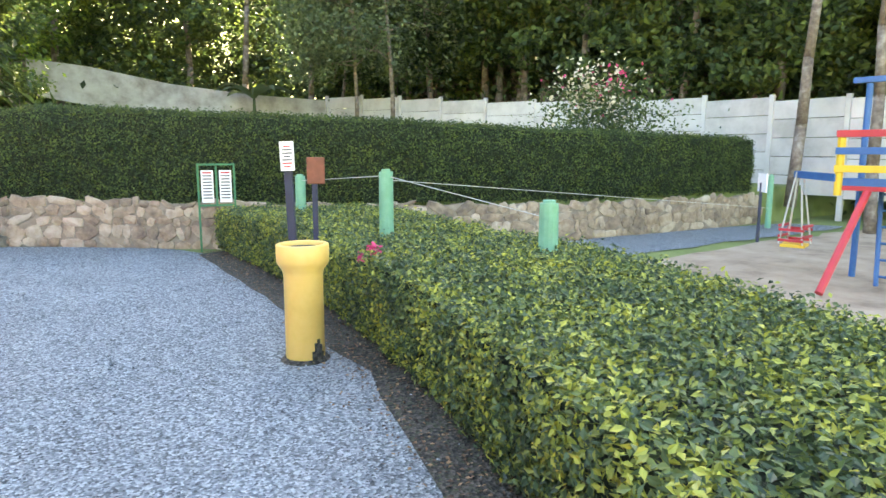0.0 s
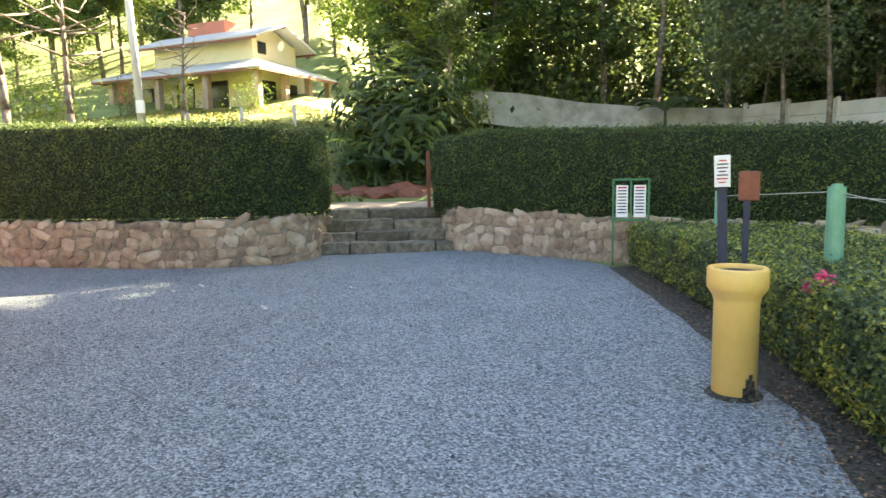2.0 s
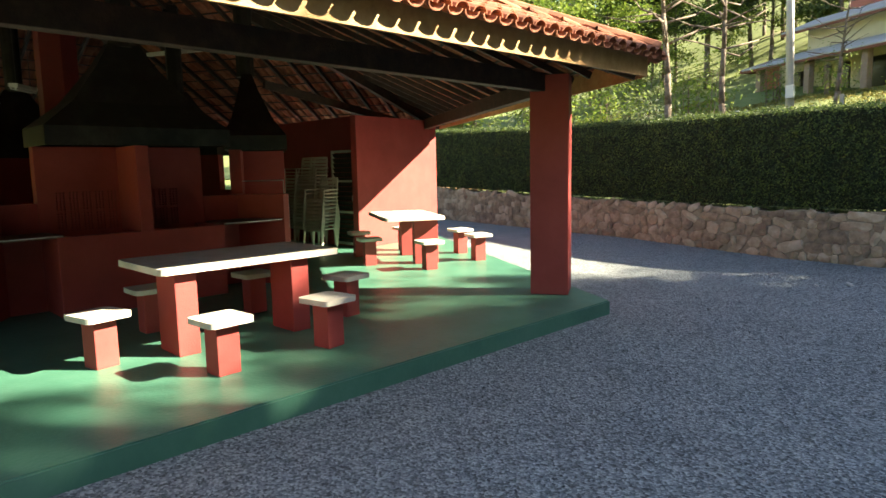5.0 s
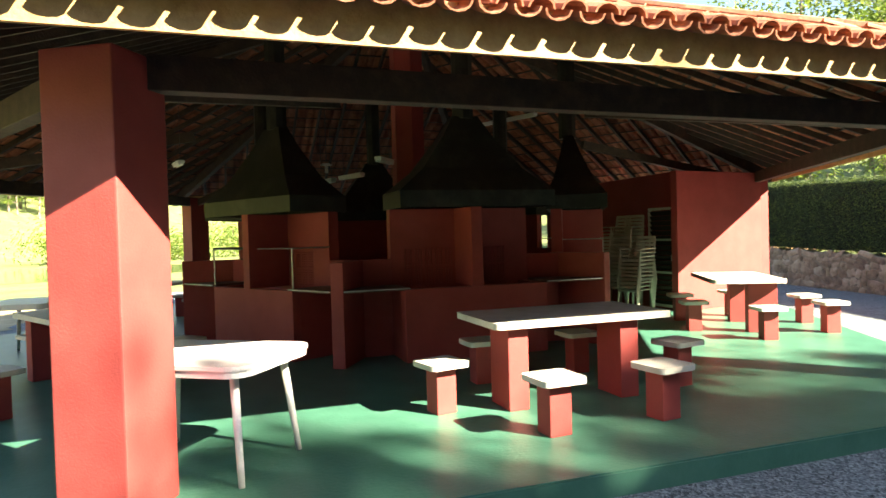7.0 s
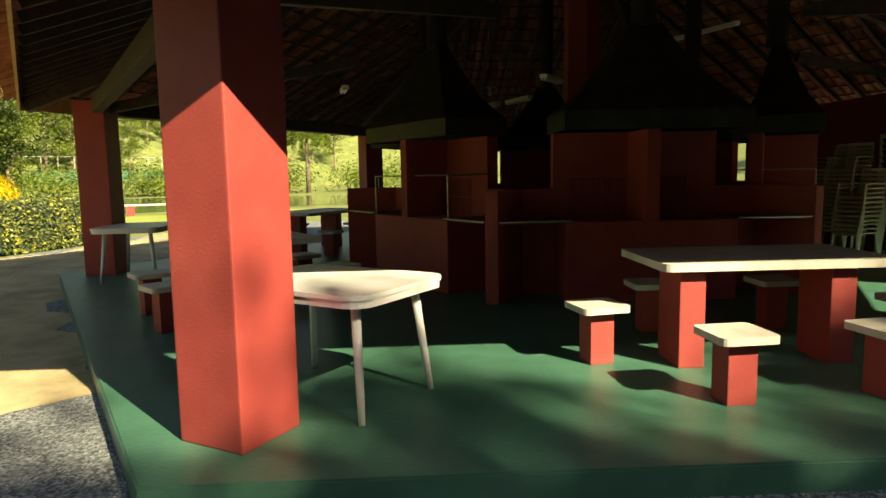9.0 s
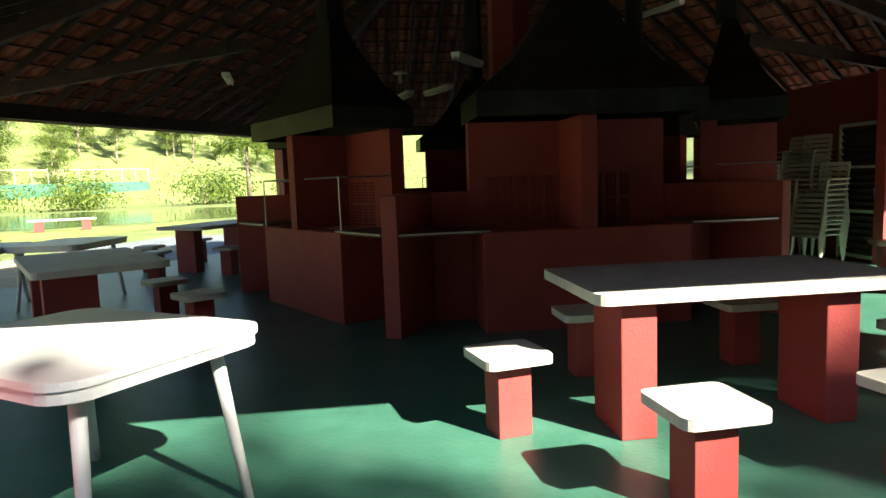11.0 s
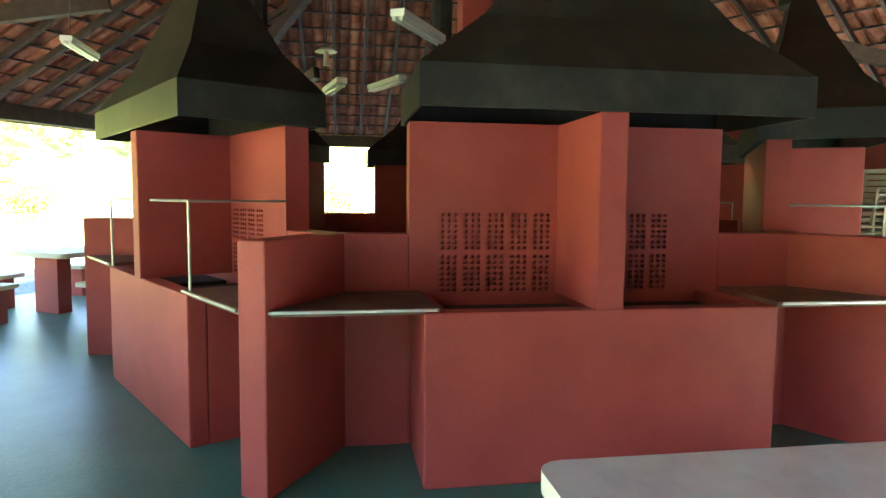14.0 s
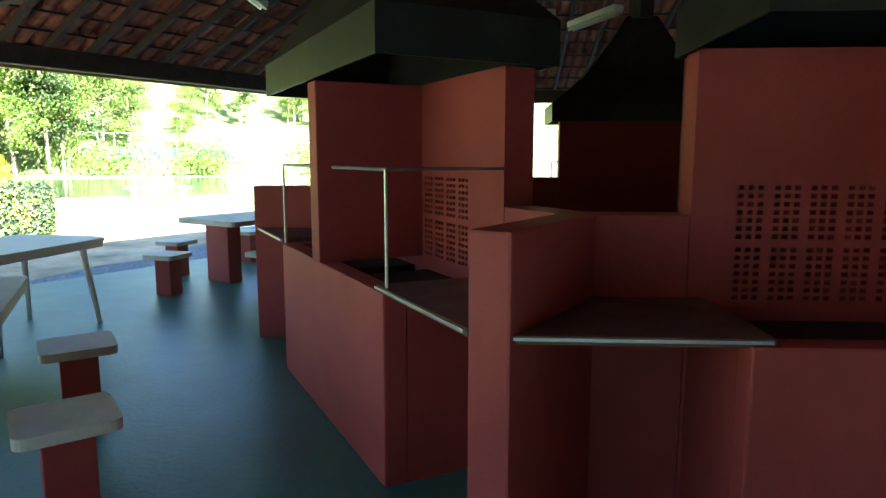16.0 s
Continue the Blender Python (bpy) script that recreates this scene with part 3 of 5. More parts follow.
    # outer skin, then the inner skin from the rim upwards: one sheet folded at the rim
    inner = [(xa + 0.014, xb - 0.014, yy - 0.014, z) for xa, xb, yy, z in rings]
    prev = None
    for xa, xb, yy, z in rings[::-1] + inner:
        r = [hood.verts.new(p) for p in ((xa, -yy, z), (xb, -yy, z), (xb, yy, z), (xa, yy, z))]
        if prev:
            for s in range(4):
                hood.faces.new((r[s], r[(s + 1) % 4], prev[(s + 1) % 4], prev[s]))
        prev = r
    hood_ob = part("hood", hood, M_HOOD, g, "black sheet metal hood")
    part("flue", tube((xm, 0, 3.22), (xm, 0, 6.1), 0.15), M_HOOD, hood_ob)
    if k != 0:
        for s in (-1, 1):
            rail = bmesh.new()
            y = s * 0.99
            tube((f - 0.03, y, 0.93), (f - 0.03, y, 1.5), 0.0085, seg=8, bm=rail)
            tube((f - 0.03, y, 1.5), (b, y, 1.5), 0.0085, seg=8, bm=rail)
            tube((f - 0.03, y, 1.5), (f - 0.03, s * 0.2, 1.5), 0.0085, seg=8, bm=rail)
            part("rail", rail, M_METAL, g, "thin steel rail")
    return g


for k in range(6):
    grill(k)

# ---- tables, stools, chairs ----
def concrete_table(m):
    tb = thing("concrete_table", "concrete topped table on two red pedestals", "table", m, "pavilion tables")
    top = box((1.06, 1.88, 0.06), (0, 0, 0.792), 0)
    bmesh.ops.bevel(top, geom=[e for e in top.edges if abs(e.verts[0].co.z - e.verts[1].co.z) > 0.01], offset=0.07, segments=4, affect="EDGES", profile=0.5)
    part("tabletop", top, M_TABLE, tb, "pale worn concrete tabletop")
    for y in (-0.68, 0.5):
        part("pedestal", box((0.42, 0.2, 0.762), (0.22, y, 0.381), 0, 0.008), M_RED, tb)
    return tb


def stool(m):
    st = thing("stool", "red block stool with a pale concrete seat", "stool", m, "concrete stools")
    seat = box((0.4, 0.4, 0.05), (0, 0, 0.446), 0)
    bmesh.ops.bevel(seat, geom=[e for e in seat.edges if abs(e.verts[0].co.z - e.verts[1].co.z) > 0.01], offset=0.05, segments=4, affect="EDGES", profile=0.5)
    part("seat", seat, M_TABLE, st, "worn concrete seat")
    part("base", box((0.2, 0.2, 0.421), (0, 0, 0.2105), 0, 0.006), M_RED, st)
    return st


table = concrete_table(pose(5.52, -0.02, 0))
first = stool(pose(5.68, -1.36, 0, 0, 0, 12))
PLACES = [(6.66, -0.73, 4), (6.64, 0.33, 8), (5.72, 1.22, 10), (4.74, -0.58, 0), (4.72, 0.62, 0)]
for x, y, r in PLACES:
    copy_thing(first, pose(x, y, 0, 0, 0, r))
ROUND = {60: [(5.6, -1.42, 5)] + PLACES,
         -60: [(5.6, -1.42, 5), (6.67, -0.02, 4), (6.68, 0.99, 9), (5.72, 1.3, 10), (4.69, -0.51, 3), (4.68, 0.7, 6)],
         -120: [(5.6, -1.42, 5), (6.66, -0.73, 4), (6.53, 0.58, 8), (5.56, 1.36, 12), (4.74, -0.58, 2), (4.72, 0.62, 0)]}
for side, places in ROUND.items():
    turn = pose(0, 0, 0, 0, 0, side)
    copy_thing(table, turn @ pose(5.48, -0.02, 0))
    for x, y, r in places:
        copy_thing(first, turn @ pose(x, y, 0, 0, 0, r + side % 7))


def plastic_table(m):
    tb = thing("plastic_table", "white moulded plastic table with round legs", "table", m, "plastic tables")
    top = box((1.3, 1.0, 0.03), (0, 0, 0.8), 0)
    bmesh.ops.bevel(top, geom=[e for e in top.edges if abs(e.verts[0].co.z - e.verts[1].co.z) > 0.01], offset=0.13, segments=4, affect="EDGES", profile=0.45)
    part("tabletop", top, M_PLASTIC, tb)
    rim = box((1.28, 0.98, 0.05), (0, 0, 0.7605), 0)
    bmesh.ops.bevel(rim, geom=[e for e in rim.edges if abs(e.verts[0].co.z - e.verts[1].co.z) > 0.01], offset=0.13, segments=4, affect="EDGES", profile=0.45)
    part("apron", rim, M_PLASTIC, tb)
    for x in (-0.47, 0.47):
        for y in (-0.32, 0.32):
            part("leg", tube((x * 1.17, y * 1.22, 0), (x, y, 0.745), 0.022, 0.032, 12), M_PLASTIC, tb, smooth=True)
    return tb


white = plastic_table(pose(6.24, -3.38, 0, 0, 0, 56))
copy_thing(white, pose(0.19, -6.0, 0, 0, 0, -8))
copy_thing(white, pose(0.5, -7.05, 0, 0, 0, 4))


def plastic_chair():
    """One monobloc chair, seat at 0.43 m, facing -y."""
    ch = thing("plastic_chair", "white monobloc plastic armchair in a stack", "chair", pose(0, 0, 0), "stacked chairs")
    seat = box((0.46, 0.44, 0.02), (0, 0, 0.43), 0, 0.006)
    box((0.47, 0.03, 0.05), (0, -0.215, 0.415), 0, 0.006, seat)
    part("seat", seat, M_CHAIR, ch)
    rest = part("backrest", box((0.46, 0.022, 0.06), (0, 0.285, 0.86), 0, 0.008, rx=-10), M_CHAIR, ch)
    for x in (-0.215, 0.215):
        part("stile", box((0.05, 0.022, 0.44), (x, 0.247, 0.64), 0, 0.006, rx=-10), M_CHAIR, rest)
    for j in range(5):
        part("slat", box((0.39, 0.016, 0.045), (0, 0.222 + j * 0.0125, 0.5 + j * 0.071), 0, 0.005, rx=-10), M_CHAIR, rest)
    for s in (-1, 1):
        arm = bmesh.new()
        box((0.05, 0.44, 0.02), (s * 0.26, 0.02, 0.64), 0, 0.006, arm)
        tube((s * 0.26, -0.2, 0.64), (s * 0.235, -0.22, 0.43), 0.018, seg=8, bm=arm)
        part("armrest", arm, M_CHAIR, ch)
        for y in (-0.2, 0.22):
            part("leg", tube((s * 0.26, y * 1.15, 0), (s * 0.22, y, 0.43), 0.016, 0.026, 8), M_CHAIR, ch)
    return ch


chair = plastic_chair()
stacks = [(-0.35, 4.72, 15, 20), (0.28, 4.55, 9, 15), (-0.95, 4.75, 15, 5)]
for sx, sy, count, turn in stacks:
    for j in range(count):
        m = pose(sx, sy, 0.075 * j, 0, 0, turn) @ pose(0, 0.012 * j, 0)
        if (sx, j) == (-0.35, 0):
            chair.matrix_basis = m
        else:
            copy_thing(chair, m)

# ---- lamps under the roof ----
def tube_lamp(p, q):
    p, q = Vector(p), Vector(q)
    lamp = thing("tube_lamp", "unlit fluorescent batten lamp hung under the roof", "lamp", None, "tube lamps")
    part("housing", beam(p, q, 0.1, 0.05, bevel=0.006), M_WHITE, lamp)
    for s in (-0.025, 0.025):
        side = Vector((-(q - p).y, (q - p).x, 0)).normalized() * s
        part("tube", tube(p + side + Vector((0, 0, -0.04)), q + side + Vector((0, 0, -0.04)), 0.014, seg=8), M_TUBE, lamp)
    for f in (0.15, 0.85):
        c = p.lerp(q, f)
        part("hanger", tube(c, c + Vector((0, 0, 0.9)), 0.004, seg=6), M_SIGNBLACK, lamp)


tube_lamp((2.3, -1.1, 2.74), (1.41, -0.68, 2.8))
tube_lamp((-0.65, -1.13, 2.74), (-0.02, -0.84, 2.75))
tube_lamp((-0.1, -1.6, 2.6), (0.55, -1.45, 2.6))
tube_lamp((0.53, -3.79, 2.87), (-0.6, -3.95, 2.95))
tube_lamp((-2.83, 2.52, 4.18), (-0.63, 2.9, 4.05))
bulb = thing("bulb_lamp", "bare bulb under a small white shade", "lamp", pose(0.71, -1.59, 2.81), "bulb lamps")
part("shade", tube((0, 0, 0), (0, 0, 0.03), 0.1, 0.05, 20), M_WHITE, bulb)
part("bulb", tube((0, 0, -0.12), (0, 0, 0), 0.03, 0.02, 12), M_TUBE, bulb)
part("cord", tube((0, 0, 0.03), (0, 0, 1.6), 0.006, seg=6), M_SIGNBLACK, bulb)

# ---- stone wall and steps ----
def stone_run(line, top, thing_name, near, seed):
    rng = random.Random(seed)
    wall = thing(thing_name, "rubble stone retaining wall with pale mortar", "wall", kind="structure")
    pts = resample(line, 0.12)
    core = bmesh.new()
    verts = []
    for k, (x, y) in enumerate(pts):
        d = pts[min(k + 1, len(pts) - 1)] - pts[max(k - 1, 0)]
        d = d / np.linalg.norm(d)
        nx, ny = -d[1], d[0]
        h = top(x) - 0.03
        verts.append([core.verts.new(v) for v in ((x + nx * 0.008, y + ny * 0.008, -0.3), (x + nx * 0.008, y + ny * 0.008, h), (x + nx * 0.42, y + ny * 0.42, h), (x + nx * 0.42, y + ny * 0.42, -0.3))])
    for a, b in zip(verts, verts[1:]):
        for s in range(4):
            core.faces.new((a[s], b[s], b[(s + 1) % 4], a[(s + 1) % 4]))
    core.faces.new(verts[0])
    core.faces.new(verts[-1])
    bmesh.ops.recalc_face_normals(core, faces=core.faces)
    part("mortar_core", core, M_MORTAR, wall)
    length = np.r_[0, np.cumsum(np.linalg.norm(np.diff(pts, axis=0), axis=1))]
    shapes = []
    for s in range(14):
        bm = bmesh.new()
        r2 = random.Random(100 + s)
        m = r2.choice((6, 7, 7, 8))
        ringf, ringb = [], []
        for j in range(m):
            w = 2 * math.pi * (j + r2.uniform(-0.25, 0.25)) / m
            r = r2.uniform(0.8, 1.15)
            cx = max(-1, min(1, 1.25 * math.cos(w) * r))
            cz = max(-1, min(1, 1.25 * math.sin(w) * r))
            ringf.append(bm.verts.new((cx * 0.86, r2.uniform(-0.5, -0.1), cz * 0.86)))
            ringb.append(bm.verts.new((cx, 0.9, cz)))
        top_v = bm.verts.new((0, -0.75, 0))
        for j in range(m):
            i = (j + 1) % m
            bm.faces.new((ringf[j], ringf[i], ringb[i], ringb[j]))
            bm.faces.new((ringf[i], ringf[j], top_v))
        bmesh.ops.recalc_face_normals(bm, faces=bm.faces)
        shapes.append((finish("stone", bm, M_STONE), None))
    mv = [np.array([v.co[:] for v in me.vertices]) for me, _ in shapes]
    mf = [[tuple(p.vertices) for p in me.polygons] for me, _ in shapes]
    rest_v, rest_f, count = [], [], 0
    z = -0.17
    row = 0
    while z < 0.9:
        h = rng.uniform(0.13, 0.27)
        s = rng.uniform(0, 0.2)
        while s < length[-1]:
            w = rng.choice((0.14, 0.2, 0.28, 0.36, 0.5)) * rng.uniform(0.85, 1.15)
            mid = s + w / 2
            x, y = np.interp(mid, length, pts[:, 0]), np.interp(mid, length, pts[:, 1])
            x2, y2 = np.interp(mid + 0.1, length, pts[:, 0]), np.interp(mid + 0.1, length, pts[:, 1])
            x1, y1 = np.interp(mid - 0.1, length, pts[:, 0]), np.interp(mid - 0.1, length, pts[:, 1])
            zc = z + h / 2 + rng.uniform(-0.03, 0.03)
            s += w
            hh = min(h, top(x) - z)
            if hh < 0.07:
                continue
            zc = z + hh / 2 + rng.uniform(-0.035, 0.035)
            rz = math.degrees(math.atan2(y2 - y1, x2 - x1))
            m = pose(x, y, zc, 0, rng.uniform(-32, 32), rz) @ Matrix.Diagonal((w / 2 * 1.08, 0.035, hh / 2 * 1.15, 1))
            k = rng.randrange(len(shapes))
            if near(x) and count < 290:
                ob = new("stone", shapes[k][0])
                ob.parent = wall
                ob.matrix_basis = m
                count += 1
            else:
                mm = np.array(m)
                b = len(rest_v)
                rest_v += (mv[k] @ mm[:3, :3].T + mm[:3, 3]).tolist()
                rest_f += [tuple(i + b for i in f) for f in mf[k]]
        z += h
        row += 1
    if rest_v:
        me = bpy.data.meshes.new("stones")
        me.from_pydata(rest_v, [], rest_f)
        me.materials.append(M_STONE_I)
        ob = tagged(new("stones", me), kind="stuff")
        ob.parent = wall


stone_run(WALL_LEFT, lambda x: float(np.interp(x, [-16, -6, 4, 11], [1.15, 0.95, 0.74, 0.76])) + 0.03 * math.sin(x * 5), "wall_stone_left", lambda x: x > 3.5, 3)
stone_run(WALL_RIGHT, lambda x: float(np.interp(x, [13, 16, 24, 29], [0.78, 0.7, 0.56, 0.55])) + 0.03 * math.sin(x * 5), "wall_stone_right", lambda x: x < 19, 4)
steps = thing("stone_steps", "three worn stone steps with mossy risers", "steps", kind="structure")
rng = random.Random(8)
for j in range(4):
    y0 = 10.95 + j * 0.36
    x = 10.7
    while x < 13.75:
        w = min(rng.uniform(0.6, 1.5), 13.8 - x)
        zt = -0.17 + (j + 1) * 0.222 + rng.uniform(-0.025, 0.02)
        bow = 0.12 * ((x + w / 2 - 12.2) / 1.4) ** 2
        block = box((w - 0.015, 0.5, 0.24), (0, 0, 0), 0, 0.03)
        bmesh.ops.subdivide_edges(block, edges=[e for e in block.edges if e.calc_length() > 0.3], cuts=4, use_grid_fill=True)
        for v in block.verts:
            v.co += 0.028 * noise.noise_vector(v.co * 4.5 + Vector((x * 3, j * 7, 0)))
        block.transform(pose(x + w / 2, y0 + 0.2 + bow + rng.uniform(-0.03, 0.03), zt - 0.12, 0, rng.uniform(-1.5, 1.5), rng.uniform(-3, 3)))
        part("stone", block, M_STEP, steps)
        x += w
tagged(part("gate_post", box((0.08, 0.08, 1.35), (13.35, 12.2, 1.35), 0, 0.006), M_RUST), "rusty brown steel gate post", "post")


# ---- hedges ----
def hedge(name, line, front, back, z0, z1, mat, leaf, density, label, seed, bulge=0.05):
    """A clipped hedge: an inner body coloured near-black for the shade inside, and a skin of small leaves."""
    rng = np.random.default_rng(seed)
    h = thing(name, label, "hedge")
    pts = resample(line, 0.25)
    d = np.gradient(pts, axis=0)
    d /= np.linalg.norm(d, axis=1)[:, None]
    nr = np.stack([-d[:, 1], d[:, 0]], 1)
    prof = []
    for f in np.linspace(0, 1, 7):
        prof.append((front - bulge * math.sin(f * math.pi), f, (-1, 0)))
    prof2 = [(front + (back - front) * f, 1.0, (0, 1)) for f in np.linspace(0.06, 0.94, 9)]
    prof3 = [(back, f, (1, 0)) for f in np.linspace(1, 0, 5)]
    rows = []
    for k, (x, y) in enumerate(pts):
        za, zb = z0(x, y), z1(x, y)
        row = []
        for o, f, nn in prof + prof2 + prof3:
            wob = 0.035 * noise.noise(Vector((x * 1.7 + o * 2, y * 1.7, f * 3)))
            cut = 0.05 if f > 0.96 and abs(o - front) < 0.01 else 0
            row.append((x + nr[k, 0] * (o + wob + cut), y + nr[k, 1] * (o + wob + cut), za + (zb - za) * f + (wob if nn[1] else 0)))
        rows.append(row)
    V = np.array(rows)
    a, b = V.shape[:2]
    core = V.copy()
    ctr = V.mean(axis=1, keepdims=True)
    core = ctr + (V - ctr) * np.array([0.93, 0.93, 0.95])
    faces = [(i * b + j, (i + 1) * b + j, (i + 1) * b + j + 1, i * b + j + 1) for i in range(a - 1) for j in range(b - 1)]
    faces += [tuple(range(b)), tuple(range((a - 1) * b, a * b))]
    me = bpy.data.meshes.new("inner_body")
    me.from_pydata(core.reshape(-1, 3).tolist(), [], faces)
    me.materials.append(M_HEDGESHADE)
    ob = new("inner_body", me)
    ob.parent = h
    P, N = [], []
    for i in range(a - 1):
        for j in range(b - 1):
            q = V[i, j], V[i + 1, j], V[i + 1, j + 1], V[i, j + 1]
            nn = np.cross(q[1] - q[0], q[3] - q[0])
            area = np.linalg.norm(nn)
            if area < 1e-6:
                continue
            nn = nn / area
            out = (q[0] + q[2]) / 2 - ctr[i, 0]
            if nn @ out < 0:
                nn = -nn
            cnt = rng.poisson(area * density * (0.35 if j >= len(prof) + len(prof2) - 1 else 1.0))
            u, v = rng.random((2, cnt, 1))
            P.append(q[0] * (1 - u) * (1 - v) + q[1] * u * (1 - v) + q[2] * u * v + q[3] * (1 - u) * v + nn * (np.abs(rng.normal(0, 0.05, (cnt, 1))) if nn[2] > 0.7 else rng.normal(0, 0.022, (cnt, 1))))
            N.append(np.repeat(nn[None], cnt, 0))
    for i in (0, a - 1):
        lo, hi = V[i].min(0), V[i].max(0)
        cnt = int(density * (abs(back - front) + 0.1) * (hi[2] - lo[2]))
        f = rng.random((cnt, 1))
        pa = V[i, 0] * (1 - f) + V[i, -1] * f
        pa[:, 2] = lo[2] + rng.random(cnt) * (hi[2] - lo[2])
        nd = np.array([*(d[i] * (1 if i else -1)), 0])
        P.append(pa + nd * rng.normal(0.02, 0.04, (cnt, 1)))
        N.append(np.repeat(nd[None], cnt, 0))
    leaf_cards("leaves", np.concatenate(P), np.concatenate(N), leaf, mat, h, 0.75, seed, kind="stuff")
    return h


left_line = [(x, y) for x, y in WALL_LEFT if x < 10.5] + [(10.95, 10.35), (11.2, 11.2)]
right_line = [(13.3, 11.6), (13.75, 10.98)] + WALL_RIGHT[2:-1] + [(28.3, 3.75)]
hedge("hedge_left", left_line, 0.12, 1.1, lambda x, y: float(np.interp(x, [-16, -6, 4], [1.1, 0.93, 0.72])), lambda x, y: float(np.interp(x, [-16, -6, 0, 4, 9, 11], [3.2, 2.95, 2.7, 2.6, 2.52, 2.45])), M_HEDGE, 0.055, 1500, "tall clipped dark green hedge on the stone wall", 11)
hedge("hedge_right", right_line, 0.12, 1.1, lambda x, y: 0.6, lambda x, y: float(np.interp(x, [13.7, 14.2, 16, 22, 28], [2.25, 2.36, 2.24, 1.98, 1.86])), M_HEDGE, 0.055, 1500, "tall clipped dark green hedge along the stone wall", 12)
LOW_LINE = [(12.6, -4.4), (13.7, -2.3), (14.3, -1.25), (14.85, 0.1), (15.35, 1.7), (15.85, 3.6), (16.2, 5.6), (16.5, 8.0)]
hedge("hedge_low", LOW_LINE, -0.03, -2.45, lambda x, y: GRAVEL_Z + 0.05, lambda x, y: 0.55 + 0.03 * math.sin(x * 2.1 + y), M_LOW, 0.05, 3300, "low wide clipped hedge with bright yellow-green tips", 13, bulge=-0.06)
hedge("hedge_pond", [(6, -16.5), (1.5, -14), (-2, -12.75), (-4, -12.25), (-6, -11.5), (-8.2, -11.3)], 0, 1.2, lambda x, y: -0.15, lambda x, y: 0.98, M_LOW, 0.1, 500, "low clipped hedge in the sun by the lawn", 14)


# ---- trees ----
def tree(name, seed, height, crown, trunk_r, leaves, leaf, mat, label, clear=0.35, lean=0.0, m=None):
    """Tapered trunk, limbs and a ragged crown of many small leaf clumps."""
    rng = np.random.default_rng(seed)
    t = thing(name, label, "tree", m)
    bm = bmesh.new()
    pts, p = [], np.zeros(3)
    side = rng.normal(size=2) * 0.02 + lean * np.array([0.7, 0.7])
    for k in range(9):
        pts.append(p.copy())
        side = side + rng.normal(size=2) * 0.035
        p = p + np.array([*(side * height / 8), height / 8])
    pts = np.array(pts)
    pts[0, 2] = -0.4
    for k in range(8):
        r = trunk_r * (1 - 0.1 * k)
        tube(pts[k], pts[k + 1] + (pts[k + 1] - pts[k]) * 0.03, r, trunk_r * (1 - 0.1 * (k + 1)), 9, bm)
    clumps = []
    for j in range(22):
        f = rng.uniform(clear, 1.0)
        k = min(7, int(f * 8))
        base = pts[k] + (pts[k + 1] - pts[k]) * (f * 8 - k)
        a = rng.uniform(0, 2 * math.pi)
        reach = crown * (0.45 + 0.75 * rng.random()) * (1.15 - 0.6 * abs(f - 0.65))
        tip = base + np.array([math.cos(a) * reach, math.sin(a) * reach, reach * rng.uniform(0.05, 0.6)])
        mid = (base + tip) / 2 + rng.normal(size=3) * 0.12 * reach
        tube(base, mid, trunk_r * 0.3, trunk_r * 0.2, 6, bm)
        tube(mid, tip, trunk_r * 0.2, trunk_r * 0.06, 6, bm)
        clumps += [(tip, reach * 0.42), (mid, reach * 0.34), (tip + rng.normal(size=3) * reach * 0.3, reach * 0.3)]
    part("trunk", bm, M_BARK, t, smooth=True)
    if leaves:
        per = leaves // len(clumps)
        P = np.concatenate([c + rng.normal(size=(per, 3)) * s * np.array([0.6, 0.6, 0.42]) for c, s in clumps])
        leaf_cards("crown", P, np.repeat([[0.2, 0.1, 0.8]], len(P), 0), leaf, mat, t, 0.9, seed, 0.6)
    return t


def plant_tree(src, x, y, s, turn, z=None):
    c = copy_thing(src, Matrix())
    c.matrix_basis = pose(x, y, float(ground_z(x, y)) if z is None else z, 0, 0, turn) @ Matrix.Scale(s, 4)
    return c


forest = [tree("forest_tree", 21 + k, 23 + 1.5 * k, 3.0 + 0.3 * (k % 2), 0.2 + 0.02 * k, 8200, 0.42, M_FOREST, "tall slender forest tree with a dark leafy crown", 0.16, 0.008) for k in range(4)]
bright = [tree("garden_tree", 31 + k, 9 + 2.5 * k, 2.6, 0.18, 5200, 0.24, M_BRIGHTLEAF, "sunlit tree with yellow-green leaves", 0.22, 0.02) for k in range(2)]
bare = tree("bare_tree", 41, 9, 2.2, 0.16, 0, 0.2, M_FOREST, "pale tree almost without leaves", 0.45, 0.03)
CROWN_TOP = {}


def sun_cap(x, y):
    """Height that the treeline reaches: it shades the yard and leaves the pavilion's far side in the sun."""
    along = x * math.cos(radians(SUN_AZ)) + y * math.sin(radians(SUN_AZ))
    across = -x * math.sin(radians(SUN_AZ)) + y * math.cos(radians(SUN_AZ))
    reach = float(np.interp(across, [-30, -11.5, -9.2, -7.2, -5.6, -3.2, -2.2, -1.2, -0.2, 2.0, 5.0], [3.1, 3.1, 4.3, 6.2, 7.1, 7.1, 9.4, 14.0, 19.0, 25.0, 34.0]))
    return (along - reach) * math.tan(radians(SUN_EL))


def plant_capped(src, x, y, turn, low=1.0, most=99.0):
    if src.name not in CROWN_TOP:
        CROWN_TOP[src.name] = max(float(np.quantile([v.co.z for v in ob.data.vertices], 0.9993)) for ob in src.children)
    z = float(ground_z(x, y))
    return plant_tree(src, x, y, max(4.0, min(most, sun_cap(x, y) * low - z)) / CROWN_TOP[src.name], turn)


rng = random.Random(77)
